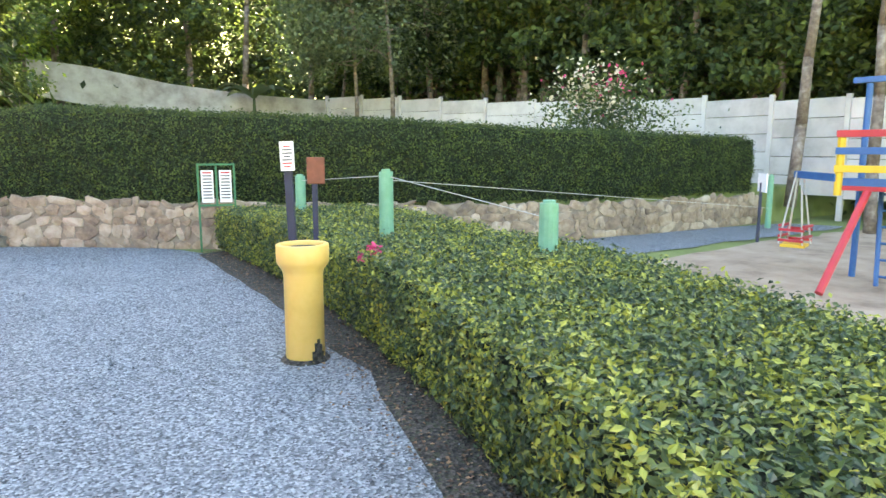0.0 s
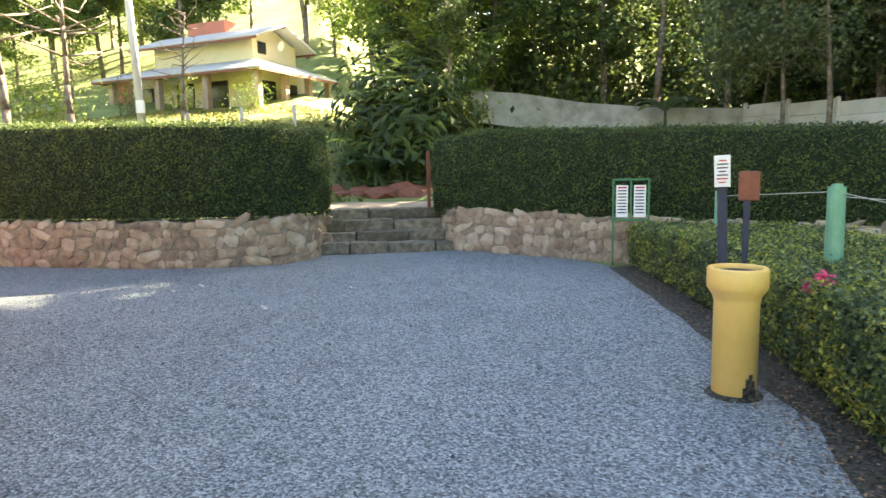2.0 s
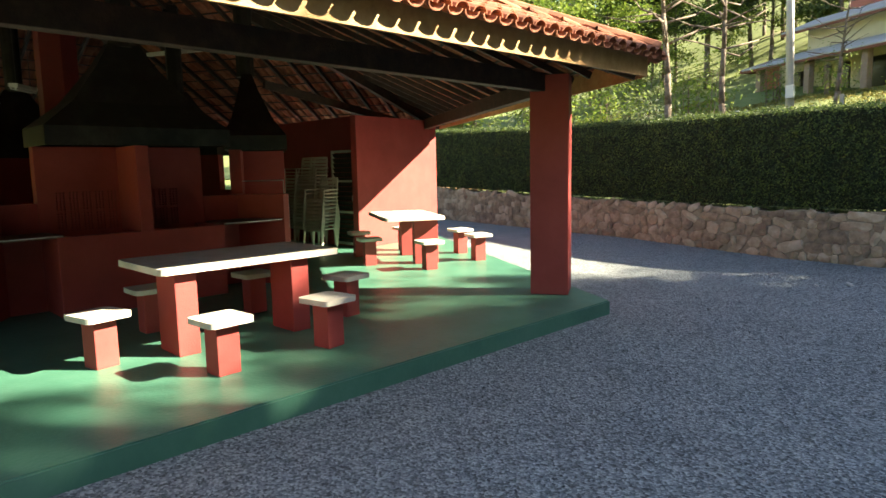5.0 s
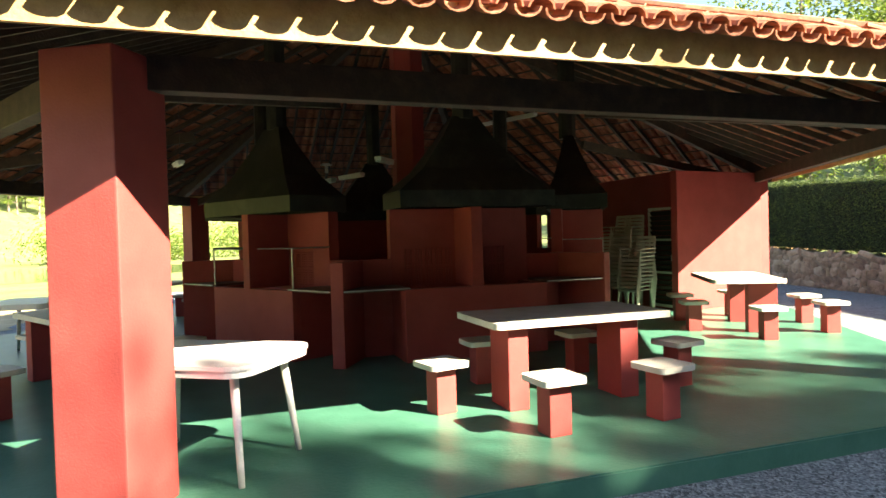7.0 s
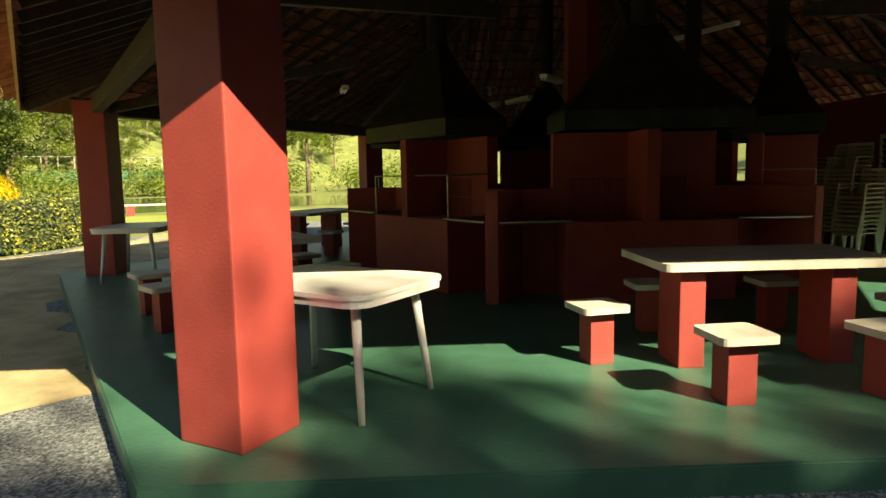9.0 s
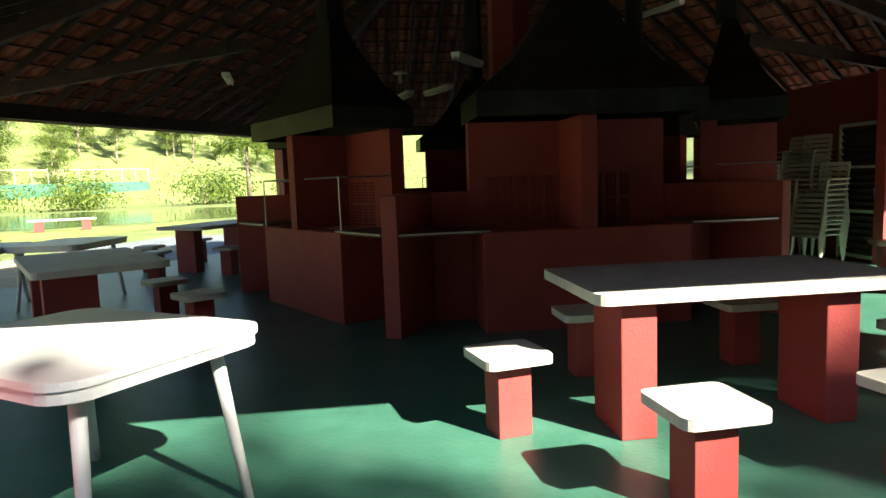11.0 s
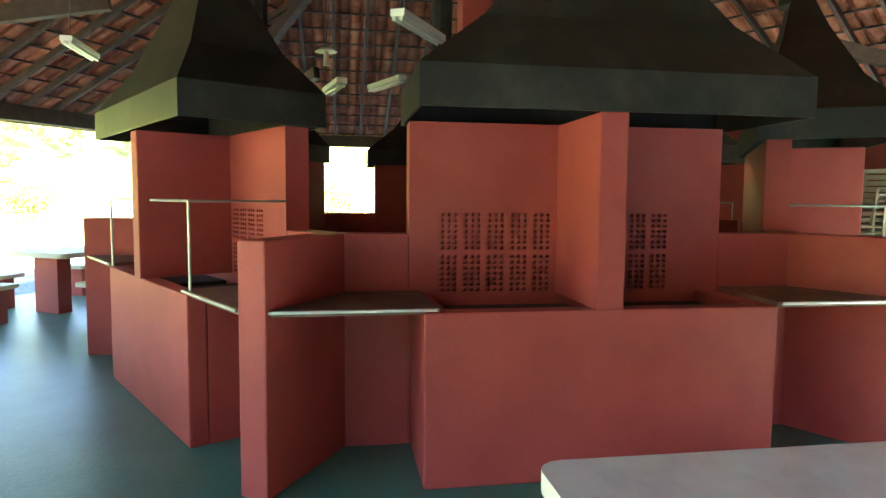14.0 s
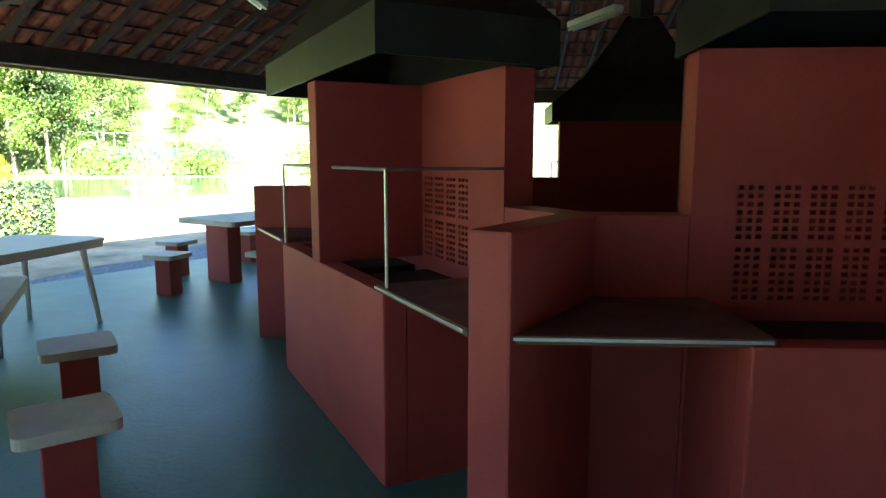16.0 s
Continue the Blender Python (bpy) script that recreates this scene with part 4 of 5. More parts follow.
# forest behind the fence and the grey wall
spots = []
for k in range(210):
    if k < 150:
        f = rng.random()
        x, y = 33.2 + rng.random() ** 1.6 * 20, -16 + f * 50
    else:
        f = rng.random()
        x, y = 17 + f * 16, 31.5 - f * 5 + rng.random() ** 1.2 * 22
    if all((x - a) ** 2 + (y - b) ** 2 > 3.2 for a, b in spots):
        spots.append((x, y))
for k, (x, y) in enumerate(spots):
    plant_capped(forest[k % 4], x, y, rng.uniform(0, 360), rng.uniform(0.93, 0.99), 24.0 if x < 33.2 else 31.0)
# close-set row added to block the sun over the yard, cut to the shade line
for k in range(96):
    x, y = 33.8 + rng.random() * 4.5, 4.5 + (k % 48) * 0.6
    plant_capped(forest[k % 4], x, y, rng.uniform(0, 360), rng.uniform(0.97, 1.0))
for k, ob in enumerate(forest):
    x, y = [(36, 8), (34, 18), (30.5, 26), (22, 33)][k]
    top = max(float(np.quantile([v.co.z for v in c.data.vertices], 0.9993)) for c in ob.children)
    ob.matrix_basis = pose(x, y, float(ground_z(x, y))) @ Matrix.Scale(0.96 * (sun_cap(x, y) - float(ground_z(x, y))) / top, 4)
# wood round the house
for k in range(46):
    a = rng.random()
    x, y = -30 + a * 52, 47 + rng.random() * 22
    if (x - 2.5) ** 2 + (y - 44) ** 2 < 150:
        continue
    plant_tree(forest[k % 4] if rng.random() < 0.55 else bright[k % 2], x, y, rng.uniform(0.8, 1.15), rng.uniform(0, 360))
for x, y, s in ((15.0, 18.9, 0.33), (15.2, 23.0, 0.42), (18.5, 30.0, 0.75), (13.6, 24.5, 0.42), (24, 29.5, 0.75)):
    plant_tree(forest[1], x, y, s, rng.uniform(0, 360))
for x, y, s in ((14.5, 24, 0.8), (16.5, 28, 1.0), (14.5, 29.5, 1.0), (17.5, 31, 1.1), (13.5, 34, 1.0), (-9, 24, 0.8), (-13, 23, 0.9), (-15, 26, 1.0), (-20, 24, 1.1), (-13, 30, 1.1), (-16, 33, 1.2), (-26, 28, 1.2)):
    plant_tree(bright[rng.randrange(2)], x, y, s, rng.uniform(0, 360))
bright[0].matrix_basis = pose(15.5, 33, float(ground_z(15.5, 33)))
bright[1].matrix_basis = pose(-12, 36, float(ground_z(-12, 36)))
bare.matrix_basis = pose(0.1, 20.4, float(ground_z(0.1, 20.4)))
plant_tree(bare, 1.9, 21.2, 0.85, 130)
plant_tree(bare, 4.2, 26, 0.6, 250)
# hillside beyond the pond
for k in range(260):
    x, y = rng.uniform(-120, 20), rng.uniform(-130, -10)
    w = -0.72 * x - 0.69 * y
    if 80 < w < 135:
        plant_tree(bright[k % 2] if rng.random() < 0.7 else forest[k % 4], x, y, rng.uniform(0.5, 1.0), rng.uniform(0, 360))
# two young trees before the panel fence
young = tree("young_tree", 51, 8.0, 3.0, 0.11, 9500, 0.2, M_GREYLEAF, "young tree with drooping grey-green leaves", 0.35, 0.02, pose(27.6, 17.6, float(ground_z(27.6, 17.6))))
plant_tree(young, 26.6, 18.6, 0.9, 80)
slim = tree("slim_tree", 61, 13, 1.6, 0.15, 2200, 0.25, M_FOREST, "slim tall tree with pale bark", 0.6, 0.0, pose(29.6, 3.4, 0.6))
plant_tree(slim, 27.5, 24.0, 1.0, 40)
plant_tree(slim, 25.4, 26.3, 1.1, 100)
plant_tree(slim, 28.3, 1.2, 0.9, 150, GRAVEL_Z)

# ---- fence, grey wall ----
fence = thing("panel_fence", "pale precast concrete panel fence", "fence", kind="structure")
FENCE = [(30.2, -8), (30.5, 2.0), (31.0, 3.6), (31.25, 5.4), (31.45, 7.2), (30.75, 13.4), (28.5, 21.9), (28.1, 23.4)]
fp = resample(FENCE, 1.95)
for k, (x, y) in enumerate(fp):
    zt = float(np.interp(y, [-8, 2, 7, 13, 22], [2.85, 2.95, 3.25, 3.45, 4.05]))
    zb = float(ground_z(x, y)) - 0.2
    part("post", box((0.13, 0.13, zt - zb + 0.06), (x, y, (zt + zb) / 2 + 0.03), 0, 0.01), M_PANEL, fence)
    if k + 1 < len(fp):
        x2, y2 = fp[k + 1]
        d = Vector((x2 - x, y2 - y, 0))
        rz = math.degrees(math.atan2(d.y, d.x))
        for j in range(5):
            z = zt - 0.25 - j * 0.51
            if z + 0.25 < zb:
                break
            part("panel", box((d.length - 0.14, 0.05, 0.495), ((x + x2) / 2, (y + y2) / 2, z), rz, 0.01), M_PANEL, fence)
grey = bmesh.new()
G = [(28.1, 23.4, 3.9, 2.0), (25.0, 25.0, 4.1, 2.4), (22.0, 26.2, 4.45, 2.8), (19.1, 27.0, 5.0, 3.4), (16.9, 27.45, 5.2, 3.8)]
prev = None
for x, y, zt, zb in G:
    r = [grey.verts.new(v) for v in ((x, y, zb), (x, y, zt), (x + 0.1, y + 0.2, zt), (x + 0.1, y + 0.2, zb))]
    if prev:
        for s in range(4):
            grey.faces.new((prev[s], r[s], r[(s + 1) % 4], prev[(s + 1) % 4]))
    else:
        grey.faces.new(r)
    prev = r
grey.faces.new(prev)
bmesh.ops.recalc_face_normals(grey, faces=grey.faces)
tagged(part("wall_grey", grey, M_CONC), "stained grey rendered wall climbing the slope", "wall", kind="structure")

# ---- yard things ----
pipe = thing("pipe_planter", "yellow painted upright clay pipe planter chipped at its foot", "planter", pose(14.68, 1.62, GRAVEL_Z))
prof = [(0.155, 0.0), (0.165, 0.02), (0.165, 0.74), (0.175, 0.78), (0.215, 0.84), (0.22, 0.86), (0.22, 0.99), (0.213, 1.0), (0.18, 1.0), (0.172, 0.97), (0.17, 0.86), (0.0, 0.86)]
bm = bmesh.new()
prev = None
for r, z in prof:
    ring = [bm.verts.new((r * math.cos(2 * math.pi * s / 40), r * math.sin(2 * math.pi * s / 40), z)) for s in range(40)] if r else [bm.verts.new((0, 0, z))]
    if prev:
        for s in range(40):
            bm.faces.new((prev[s], prev[(s + 1) % 40], ring[(s + 1) % 40], ring[s]) if r else (prev[s], prev[(s + 1) % 40], ring[0]))
    prev = ring
bmesh.ops.recalc_face_normals(bm, faces=bm.faces)
part("pipe", bm, M_YELLOW, pipe, smooth=True)
bm = tube((0, 0, 0.9), (0, 0, 0.965), 0.168, seg=24)
part("soil", bm, M_SOIL, pipe)
bm = bmesh.new()
for s, h in ((-3, 0.1), (-2, 0.17), (-1, 0.2), (0, 0.15), (1, 0.08)):
    a = radians(-70 + s * 8)
    box((0.03, 0.012, h), (0.1665 * math.cos(a), 0.1665 * math.sin(a), h / 2), -70 + s * 8 + 90, 0.003, bm)
part("chip", bm, M_SOIL, pipe, "dark broken patch at the foot")
foot = bmesh.new()
bmesh.ops.create_cone(foot, cap_ends=True, segments=28, radius1=0.215, radius2=0.18, depth=0.03, matrix=Matrix.Translation((0, 0, 0.012)))
part("footing", foot, M_SOIL, pipe)

sign = thing("sign_post", "dark blue leaning post with a small white notice", "sign", pose(15.0, 2.35, GRAVEL_Z))
part("post", box((0.075, 0.06, 1.85), (-0.02, 0, 0.92), -40, 0.006, ry=-2), M_NAVY, sign)
plate = part("plate", box((0.13, 0.012, 0.27), (-0.075, -0.045, 1.72), -40, 0.004, ry=-2), M_WHITE, sign)
for j in range(7):
    part("line", box((0.09 if j % 3 else 0.06, 0.004, 0.012), (-0.079, -0.051, 1.81 - j * 0.031), -40, ry=-2), M_SIGNRED if j in (0, 5, 6) else M_SIGNBLACK, plate)

plaque = thing("plaque_post", "rusty brown plaque on a dark post", "sign", pose(15.75, 3.25, GRAVEL_Z))
part("post", box((0.06, 0.06, 1.55), (0, 0, 0.77), -35, 0.005), M_NAVY, plaque)
part("plaque", box((0.2, 0.03, 0.3), (0, -0.03, 1.55), -35, 0.015), M_RUST, plaque)

board = thing("notice_board", "green steel frame holding two white notices", "sign", pose(16.5, 7.94, GRAVEL_Z, 0, 0, -22))
for x in (-0.3, 0.0, 0.3):
    part("post", box((0.035, 0.035, 1.55 if x else 0.7), (x, 0, 0.775 if x else 1.15), 0, 0.004), M_DKGREEN, board)
for z in (1.53, 0.82):
    part("rail", box((0.63, 0.03, 0.035), (0, 0, z), 0, 0.004), M_DKGREEN, board)
for x in (-0.15, 0.15):
    notice = part("notice", box((0.2, 0.012, 0.56), (x, -0.02, 1.15), 0, 0.003), M_WHITE, board)
    for j in range(9):
        part("line", box((0.15, 0.004, 0.022 if j else 0.03), (x, -0.0285, 1.39 - j * 0.055)), M_SIGNBLACK if j else M_SIGNRED, notice)


def bollard(x, y, h, w=0.17):
    b = thing("fence_post", "pale green painted wooden post with a rounded top", "post", pose(x, y, GRAVEL_Z), "green posts")
    bm = tube((0, 0, 0), (0, 0, h), w * 0.55, w * 0.5, 14)
    bmesh.ops.bevel(bm, geom=[e for e in bm.edges if all(v.co.z > h - 0.01 for v in e.verts)], offset=0.03, segments=2, affect="EDGES")
    part("post", bm, M_POSTGREEN, b, smooth=False)


bollard(16.72, 3.22, 1.55)
bollard(16.95, 0.85, 1.3, 0.19)
bollard(17.4, 6.6, 1.38, 0.17)
bollard(27.6, 3.1, 1.25, 0.12)
wire = bmesh.new()
for p, q in (((17.4, 6.6, 1.1), (16.72, 3.22, 1.3)), ((16.72, 3.22, 1.3), (16.95, 0.85, 0.95)), ((16.72, 3.22, 1.25), (27.6, 3.1, 0.3))):
    tube(p, q, 0.0045, seg=6, bm=wire)
tagged(part("fence_wire", wire, M_ROPE), "slack wire strung between the green posts", "wire")

# dead leaves on the soil under the low hedge
g = np.random.default_rng(44)
low = resample(LOW_LINE, 0.05)
pick = g.integers(2, len(low) - 2, 2600)
across = g.normal(-0.12, 0.22, 2600)
run = low[pick + 2] - low[pick - 2]
run /= np.linalg.norm(run, axis=1)[:, None]
P = np.stack([low[pick, 0] - run[:, 1] * -across, low[pick, 1] + run[:, 0] * -across, np.full(2600, GRAVEL_Z + 0.018)], 1)
litter = leaf_cards("leaf_litter", P, np.repeat([[0, 0, 1.0]], 2600, 0), 0.035, M_LITTER, None, 0.35, 44, 0.6, kind="stuff")
tagged(litter, "small dry brown leaves on the dark soil", "leaf litter")

# flowers by the planter
fl = bmesh.new()
rng = random.Random(4)
flowers = thing("flowering_plant", "pink flowers standing out of the low hedge", "plant", pose(15.45, 1.75, 0.45))
for k in range(3):
    c = Vector((rng.uniform(-0.1, 0.1), rng.uniform(-0.1, 0.1), 0.15 + rng.uniform(0, 0.12)))
    tube((0, 0, 0), c, 0.006, seg=5, bm=fl)
part("stem", fl, M_HEDGE, flowers)
nrng = np.random.default_rng(3)
leaf_cards("petals", np.concatenate([np.array([dx, dy, dz]) + nrng.normal(size=(26, 3)) * 0.022 for dx, dy, dz in ((0.07, 0.03, 0.25), (-0.08, 0.02, 0.17), (0.02, -0.05, 0.2))]), np.repeat([[0, 0, 1.0]], 78, 0), 0.045, M_FLOWER, flowers, 1.0, 5, 0.8)
bush = thing("flowering_bush", "leafy bush with cream and pink flowers", "bush", pose(25.9, 6.6, float(ground_z(25.9, 6.6))))
P = nrng.normal(size=(5000, 3)) * np.array([0.75, 0.75, 0.6]) + np.array([0, 0, 1.7])
leaf_cards("leaves", P, np.repeat([[0, 0, 1.0]], len(P), 0), 0.11, M_FOREST, bush, 1.0, 6)
P = nrng.normal(size=(420, 3)) * np.array([0.5, 0.5, 0.4]) + np.array([-0.2, 0.2, 2.35])
leaf_cards("cream_blossom", P, np.repeat([[0, 0, 1.0]], len(P), 0), 0.12, M_PALEFLOWER, bush, 1.0, 7, 0.9)
P = nrng.normal(size=(70, 3)) * np.array([0.6, 0.6, 0.3]) + np.array([0, 0, 2.5])
leaf_cards("pink_blossom", P, np.repeat([[0, 0, 1.0]], len(P), 0), 0.11, M_FLOWER, bush, 1.0, 8, 0.9)
stems = bmesh.new()
for k in range(6):
    tube((0, 0, -0.1), (math.cos(k) * 0.5, math.sin(k) * 0.5, 1.6), 0.03, 0.012, 6, stems)
part("stem", stems, M_BARK, bush)

# broad-leaved plants by the drive
def clump(name, at, spread, height, count, leaf, mat, label, seed):
    c = thing(name, label, "plant", pose(*at))
    g = np.random.default_rng(seed)
    P = g.normal(size=(count, 3)) * np.array([spread, spread * 0.7, height * 0.3]) + np.array([0, 0, height * 0.55])
    P[:, 2] = np.abs(P[:, 2])
    leaf_cards("leaves", P, np.repeat([[0, -0.3, 0.7]], count, 0), leaf, mat, c, 0.7, seed, 0.32)
    st = bmesh.new()
    for k in range(10):
        a, r = g.uniform(0, 6.28), g.uniform(0.1, spread)
        tube((math.cos(a) * r, math.sin(a) * r * 0.6, -0.2), (math.cos(a) * r * 1.2, math.sin(a) * r * 0.8, height * 0.8), 0.03, 0.012, 5, st)
    part("stem", st, M_BARK, c)


for k, (x, y, s, h) in enumerate(((12.3, 18.6, 0.6, 2.8), (13.3, 18.3, 0.7, 2.9), (14.0, 18.6, 0.5, 2.2), (13.0, 20.5, 0.7, 3.6), (14.2, 21.0, 0.6, 3.2))):
    clump("broadleaf_plant", (x, y, float(ground_z(x, y))), s, h, 1500, 0.55, M_FOREST, "dense dark broad-leaved shrub by the drive", 90 + k)
for k in range(34):
    plant_tree(bright[k % 2] if k % 3 else forest[k % 4], rng.uniform(-72, -40), rng.uniform(-66, -46), rng.uniform(0.9, 1.6) if k % 3 else rng.uniform(0.7, 0.95), rng.uniform(0, 360))
def round_shrub(at, rx, rz, count, leaf, mat, label, seed):
    """A clipped rounded shrub: a lumpy dome of leaves that face outwards, on short stems."""
    c = thing("shrub", label, "shrub", pose(*at))
    g = np.random.default_rng(seed)
    d = g.normal(size=(count, 3))
    d /= np.linalg.norm(d, axis=1)[:, None]
    d[:, 2] = np.abs(d[:, 2]) * 1.3 - 0.3
    lump = 1 + 0.12 * np.sin(d[:, 0] * 7 + 1) * np.cos(d[:, 1] * 6) + g.normal(size=count) * 0.05
    P = d * lump[:, None] * np.array([rx, rx, rz]) + np.array([0, 0, rz * 0.55])
    leaf_cards("leaves", P, d, leaf, mat, c, 0.6, seed, 0.6)
    body = bmesh.new()
    bmesh.ops.create_icosphere(body, subdivisions=2, radius=1.0, matrix=Matrix.Translation((0, 0, rz * 0.5)) @ Matrix.Diagonal((rx * 0.85, rx * 0.85, rz * 0.85, 1)))
    part("inner_body", body, mat, c)
    part("stem", tube((0, 0, -0.2), (0, 0, rz * 0.5), 0.06, 0.04, 7), M_BARK, c)


round_shrub((-17.7, -21.4, -0.17), 1.7, 1.35, 5200, 0.17, M_YELLOWLEAF, "bright yellow clipped round shrub on the lawn", 160)
far_wall = thing("wall_far", "low green painted wall with pale posts beyond the pond", "wall", kind="structure")
W0, W1 = Vector((-66.5, -47.5, 0)), Vector((-84, -31.5, 0))
zw = float(ground_z(-75, -40)) + 0.2
part("wall", beam((*W0[:2], zw + 0.2), (*W1[:2], zw + 0.2), 0.25, 2.0), M_GREENWALL, far_wall)
for j in range(14):
    p = W0.lerp(W1, j / 13)
    part("post", tube((p.x, p.y, zw - 0.5), (p.x, p.y, zw + 3.0), 0.05, seg=8), M_PANEL, far_wall)
part("rail", beam((*W0[:2], zw + 2.9), (*W1[:2], zw + 2.9), 0.05, 0.05), M_PANEL, far_wall)
bench = thing("garden_bench", "white topped bench on red blocks by the pond", "bench", pose(-20.6, -15.2, -0.17, 0, 0, 112))
part("seat", box((2.6, 0.45, 0.08), (0, 0, 0.5), 0, 0.02), M_PANEL, bench)
for x in (-0.9, 0.9):
    part("base", box((0.35, 0.35, 0.46), (x, 0, 0.23), 0, 0.01), M_RED, bench)
for k, (x, y, sc, h, n) in enumerate(((-58, -30, 2.5, 3, 2000), (-62, -18, 3, 3.5, 2000), (-66, -8, 3, 3, 2000), (-58, -40, 3, 3, 2000), (-70, -2, 3, 4, 2000), (-50, -52, 3, 3, 2000))):
    clump("shrub", (x, y, float(ground_z(x, y))), sc, h, n, 0.5, M_BRIGHTLEAF, "sunlit yellow-green rounded shrub on the lawn", 161 + k)


def palm(x, y, h):
    p = thing("palm_tree", "feathery palm with a pale ringed trunk", "tree", pose(x, y, float(ground_z(x, y))))
    part("trunk", tube((0, 0, -0.2), (0.2, 0, h), 0.28, 0.16, 12), M_BARK, p, smooth=True)
    g = np.random.default_rng(9)
    P = []
    for a in np.linspace(0, 2 * math.pi, 17)[:-1]:
        L, rise = g.uniform(2.4, 3.2), g.uniform(0.6, 1.6)
        f = np.repeat(np.linspace(0.05, 1, 60), 3)
        base = np.stack([math.cos(a) * f * L + 0.2, math.sin(a) * f * L, h + rise * f * 2 - 2.9 * f * f], 1)
        P.append(base + g.normal(size=base.shape) * 0.13 * np.array([1, 1, 0.6]))
    leaf_cards("fronds", np.concatenate(P), np.repeat([[0, 0, 1.0]], 16 * 180, 0), 0.55, M_BRIGHTLEAF, p, 0.5, 9, 0.14)


palm(-44, -40.5, 6.0)
palm(-60, -14, 6)
# undergrowth filling the forest's depth
g = np.random.default_rng(12)
P = []
for k in range(760):
    if k < 520:
        x, y = 33.5 + g.random() * 13, -16 + g.random() * 46
    else:
        f = g.random()
        x, y = 17 + f * 15, 30.5 - f * 5 + g.random() * 12
    c = np.array([x, y, float(ground_z(x, y)) + g.random() ** 1.7 * 14])
    P.append(c + g.normal(size=(230, 3)) * np.array([1.1, 1.1, 0.9]))
P = np.concatenate(P)
ob = leaf_cards("forest_undergrowth", P, np.repeat([[0, 0, 1.0]], len(P), 0), 0.38, M_FOREST, None, 0.9, 15, 0.6, kind="stuff")
tagged(ob, "dense dark undergrowth and creepers in the forest", "undergrowth")
bank = bmesh.new()
for k in range(40):
    g = random.Random(k)
    bmesh.ops.create_icosphere(bank, subdivisions=1, radius=g.uniform(0.15, 0.4), matrix=pose(10.2 + k * 0.14, 17.2 - k * 0.02 + g.uniform(-0.3, 0.3), 0.85 + g.uniform(-0.1, 0.12), g.uniform(0, 90), 0, 0) @ Matrix.Diagonal((1.6, 1, 0.55, 1)))
tagged(part("earth_bank", bank, M_RUST), "low bank of reddish earth along the drive", "bank", kind="stuff")

g = np.random.default_rng(31)
oct_v = np.array([(1, 0, 0), (-1, 0, 0), (0, 1, 0), (0, -1, 0), (0, 0, 1), (0, 0, -1.0)])
oct_f = [(0, 2, 4), (2, 1, 4), (1, 3, 4), (3, 0, 4), (2, 0, 5), (1, 2, 5), (3, 1, 5), (0, 3, 5)]
sv, sf = [], []
while len(sv) < 9000 * 6:
    x, y = g.uniform(7.8, 15.5), g.uniform(-6.5, 9.4)
    w = x - 0.75 * g.random() ** 2
    if w > 12.6 + (y + 4.4) * 0.36 and y < 1.5 or w > 15.2 + (y - 1.5) * 0.15:
        continue
    r = 0.008 + 0.012 * g.random() ** 3
    b = len(sv)
    sv += (oct_v * r * g.uniform(0.6, 1.4, (6, 1)) * (1, 1, 0.6) + (x, y, GRAVEL_Z + r * 0.3)).tolist()
    sf += [tuple(i + b for i in f) for f in oct_f]
me = bpy.data.meshes.new("loose_gravel")
me.from_pydata(sv, [], sf)
me.materials.append(M_GRAVEL)
tagged(new("loose_gravel", me), "loose grey stone chips over the yard", "gravel", kind="stuff")
for x, y, r in ((10.5, 5.59, 0.05), (9.24, 7.53, 0.045), (8.9, 7.2, 0.03), (11.6, 6.9, 0.03)):
    bm = bmesh.new()
    bmesh.ops.create_icosphere(bm, subdivisions=1, radius=r, matrix=pose(x, y, GRAVEL_Z + r * 0.35, 20, 30, 10) @ Matrix.Diagonal((1.4, 1, 0.6, 1)))
    tagged(part("pebble", bm, M_PANEL), "pale stone lying on the grey gravel", "stone", "pale pebbles")


def big_leaves(at, count, length, mat, label, seed):
    c = thing("broadleaf_plant", label, "plant", pose(*at))
    r = random.Random(seed)
    for k in range(count):
        bm = bmesh.new()
        a, lift = 2 * math.pi * k / count + r.uniform(-0.3, 0.3), r.uniform(0.6, 1.3)
        prev = None
        for j in range(8):
            f = j / 7
            w = 0.17 * length * math.sin(math.pi * min(1, f * 0.92 + 0.06))
            px, pz = f * length, lift * length * f - 1.1 * length * lift * f * f * 0.75
            row = [bm.verts.new((math.cos(a) * px - math.sin(a) * q * w, math.sin(a) * px + math.cos(a) * q * w, 0.5 * length + pz + abs(q) * w * 0.3)) for q in (-1, 0, 1)]
            if prev:
                bm.faces.new((prev[0], prev[1], row[1], row[0]))
                bm.faces.new((prev[1], prev[2], row[2], row[1]))
            prev = row
        part("leaf", bm, mat, c, smooth=True)
    part("stem", tube((0, 0, -0.3), (0, 0, 0.55 * length), 0.06 * length, 0.03 * length, 8), M_HEDGE, c)


big_leaves((24.6, 23.6, float(ground_z(24.6, 23.6)) + 0.4), 7, 1.7, M_GREYLEAF, "blue-green plant with long arching leaves by the wall", 3)
big_leaves((10.9, 12.6, 1.9), 4, 0.6, M_BRIGHTLEAF, "bright yellow-green young leaves above the hedge", 4)
for k, x in enumerate((12.2, 13.2, 13.9)):
    big_leaves((x, 17.4 + 0.3 * k, 0.9), 9, 1.3, M_FOREST, "dark plant with long arching leaves by the drive", 20 + k)

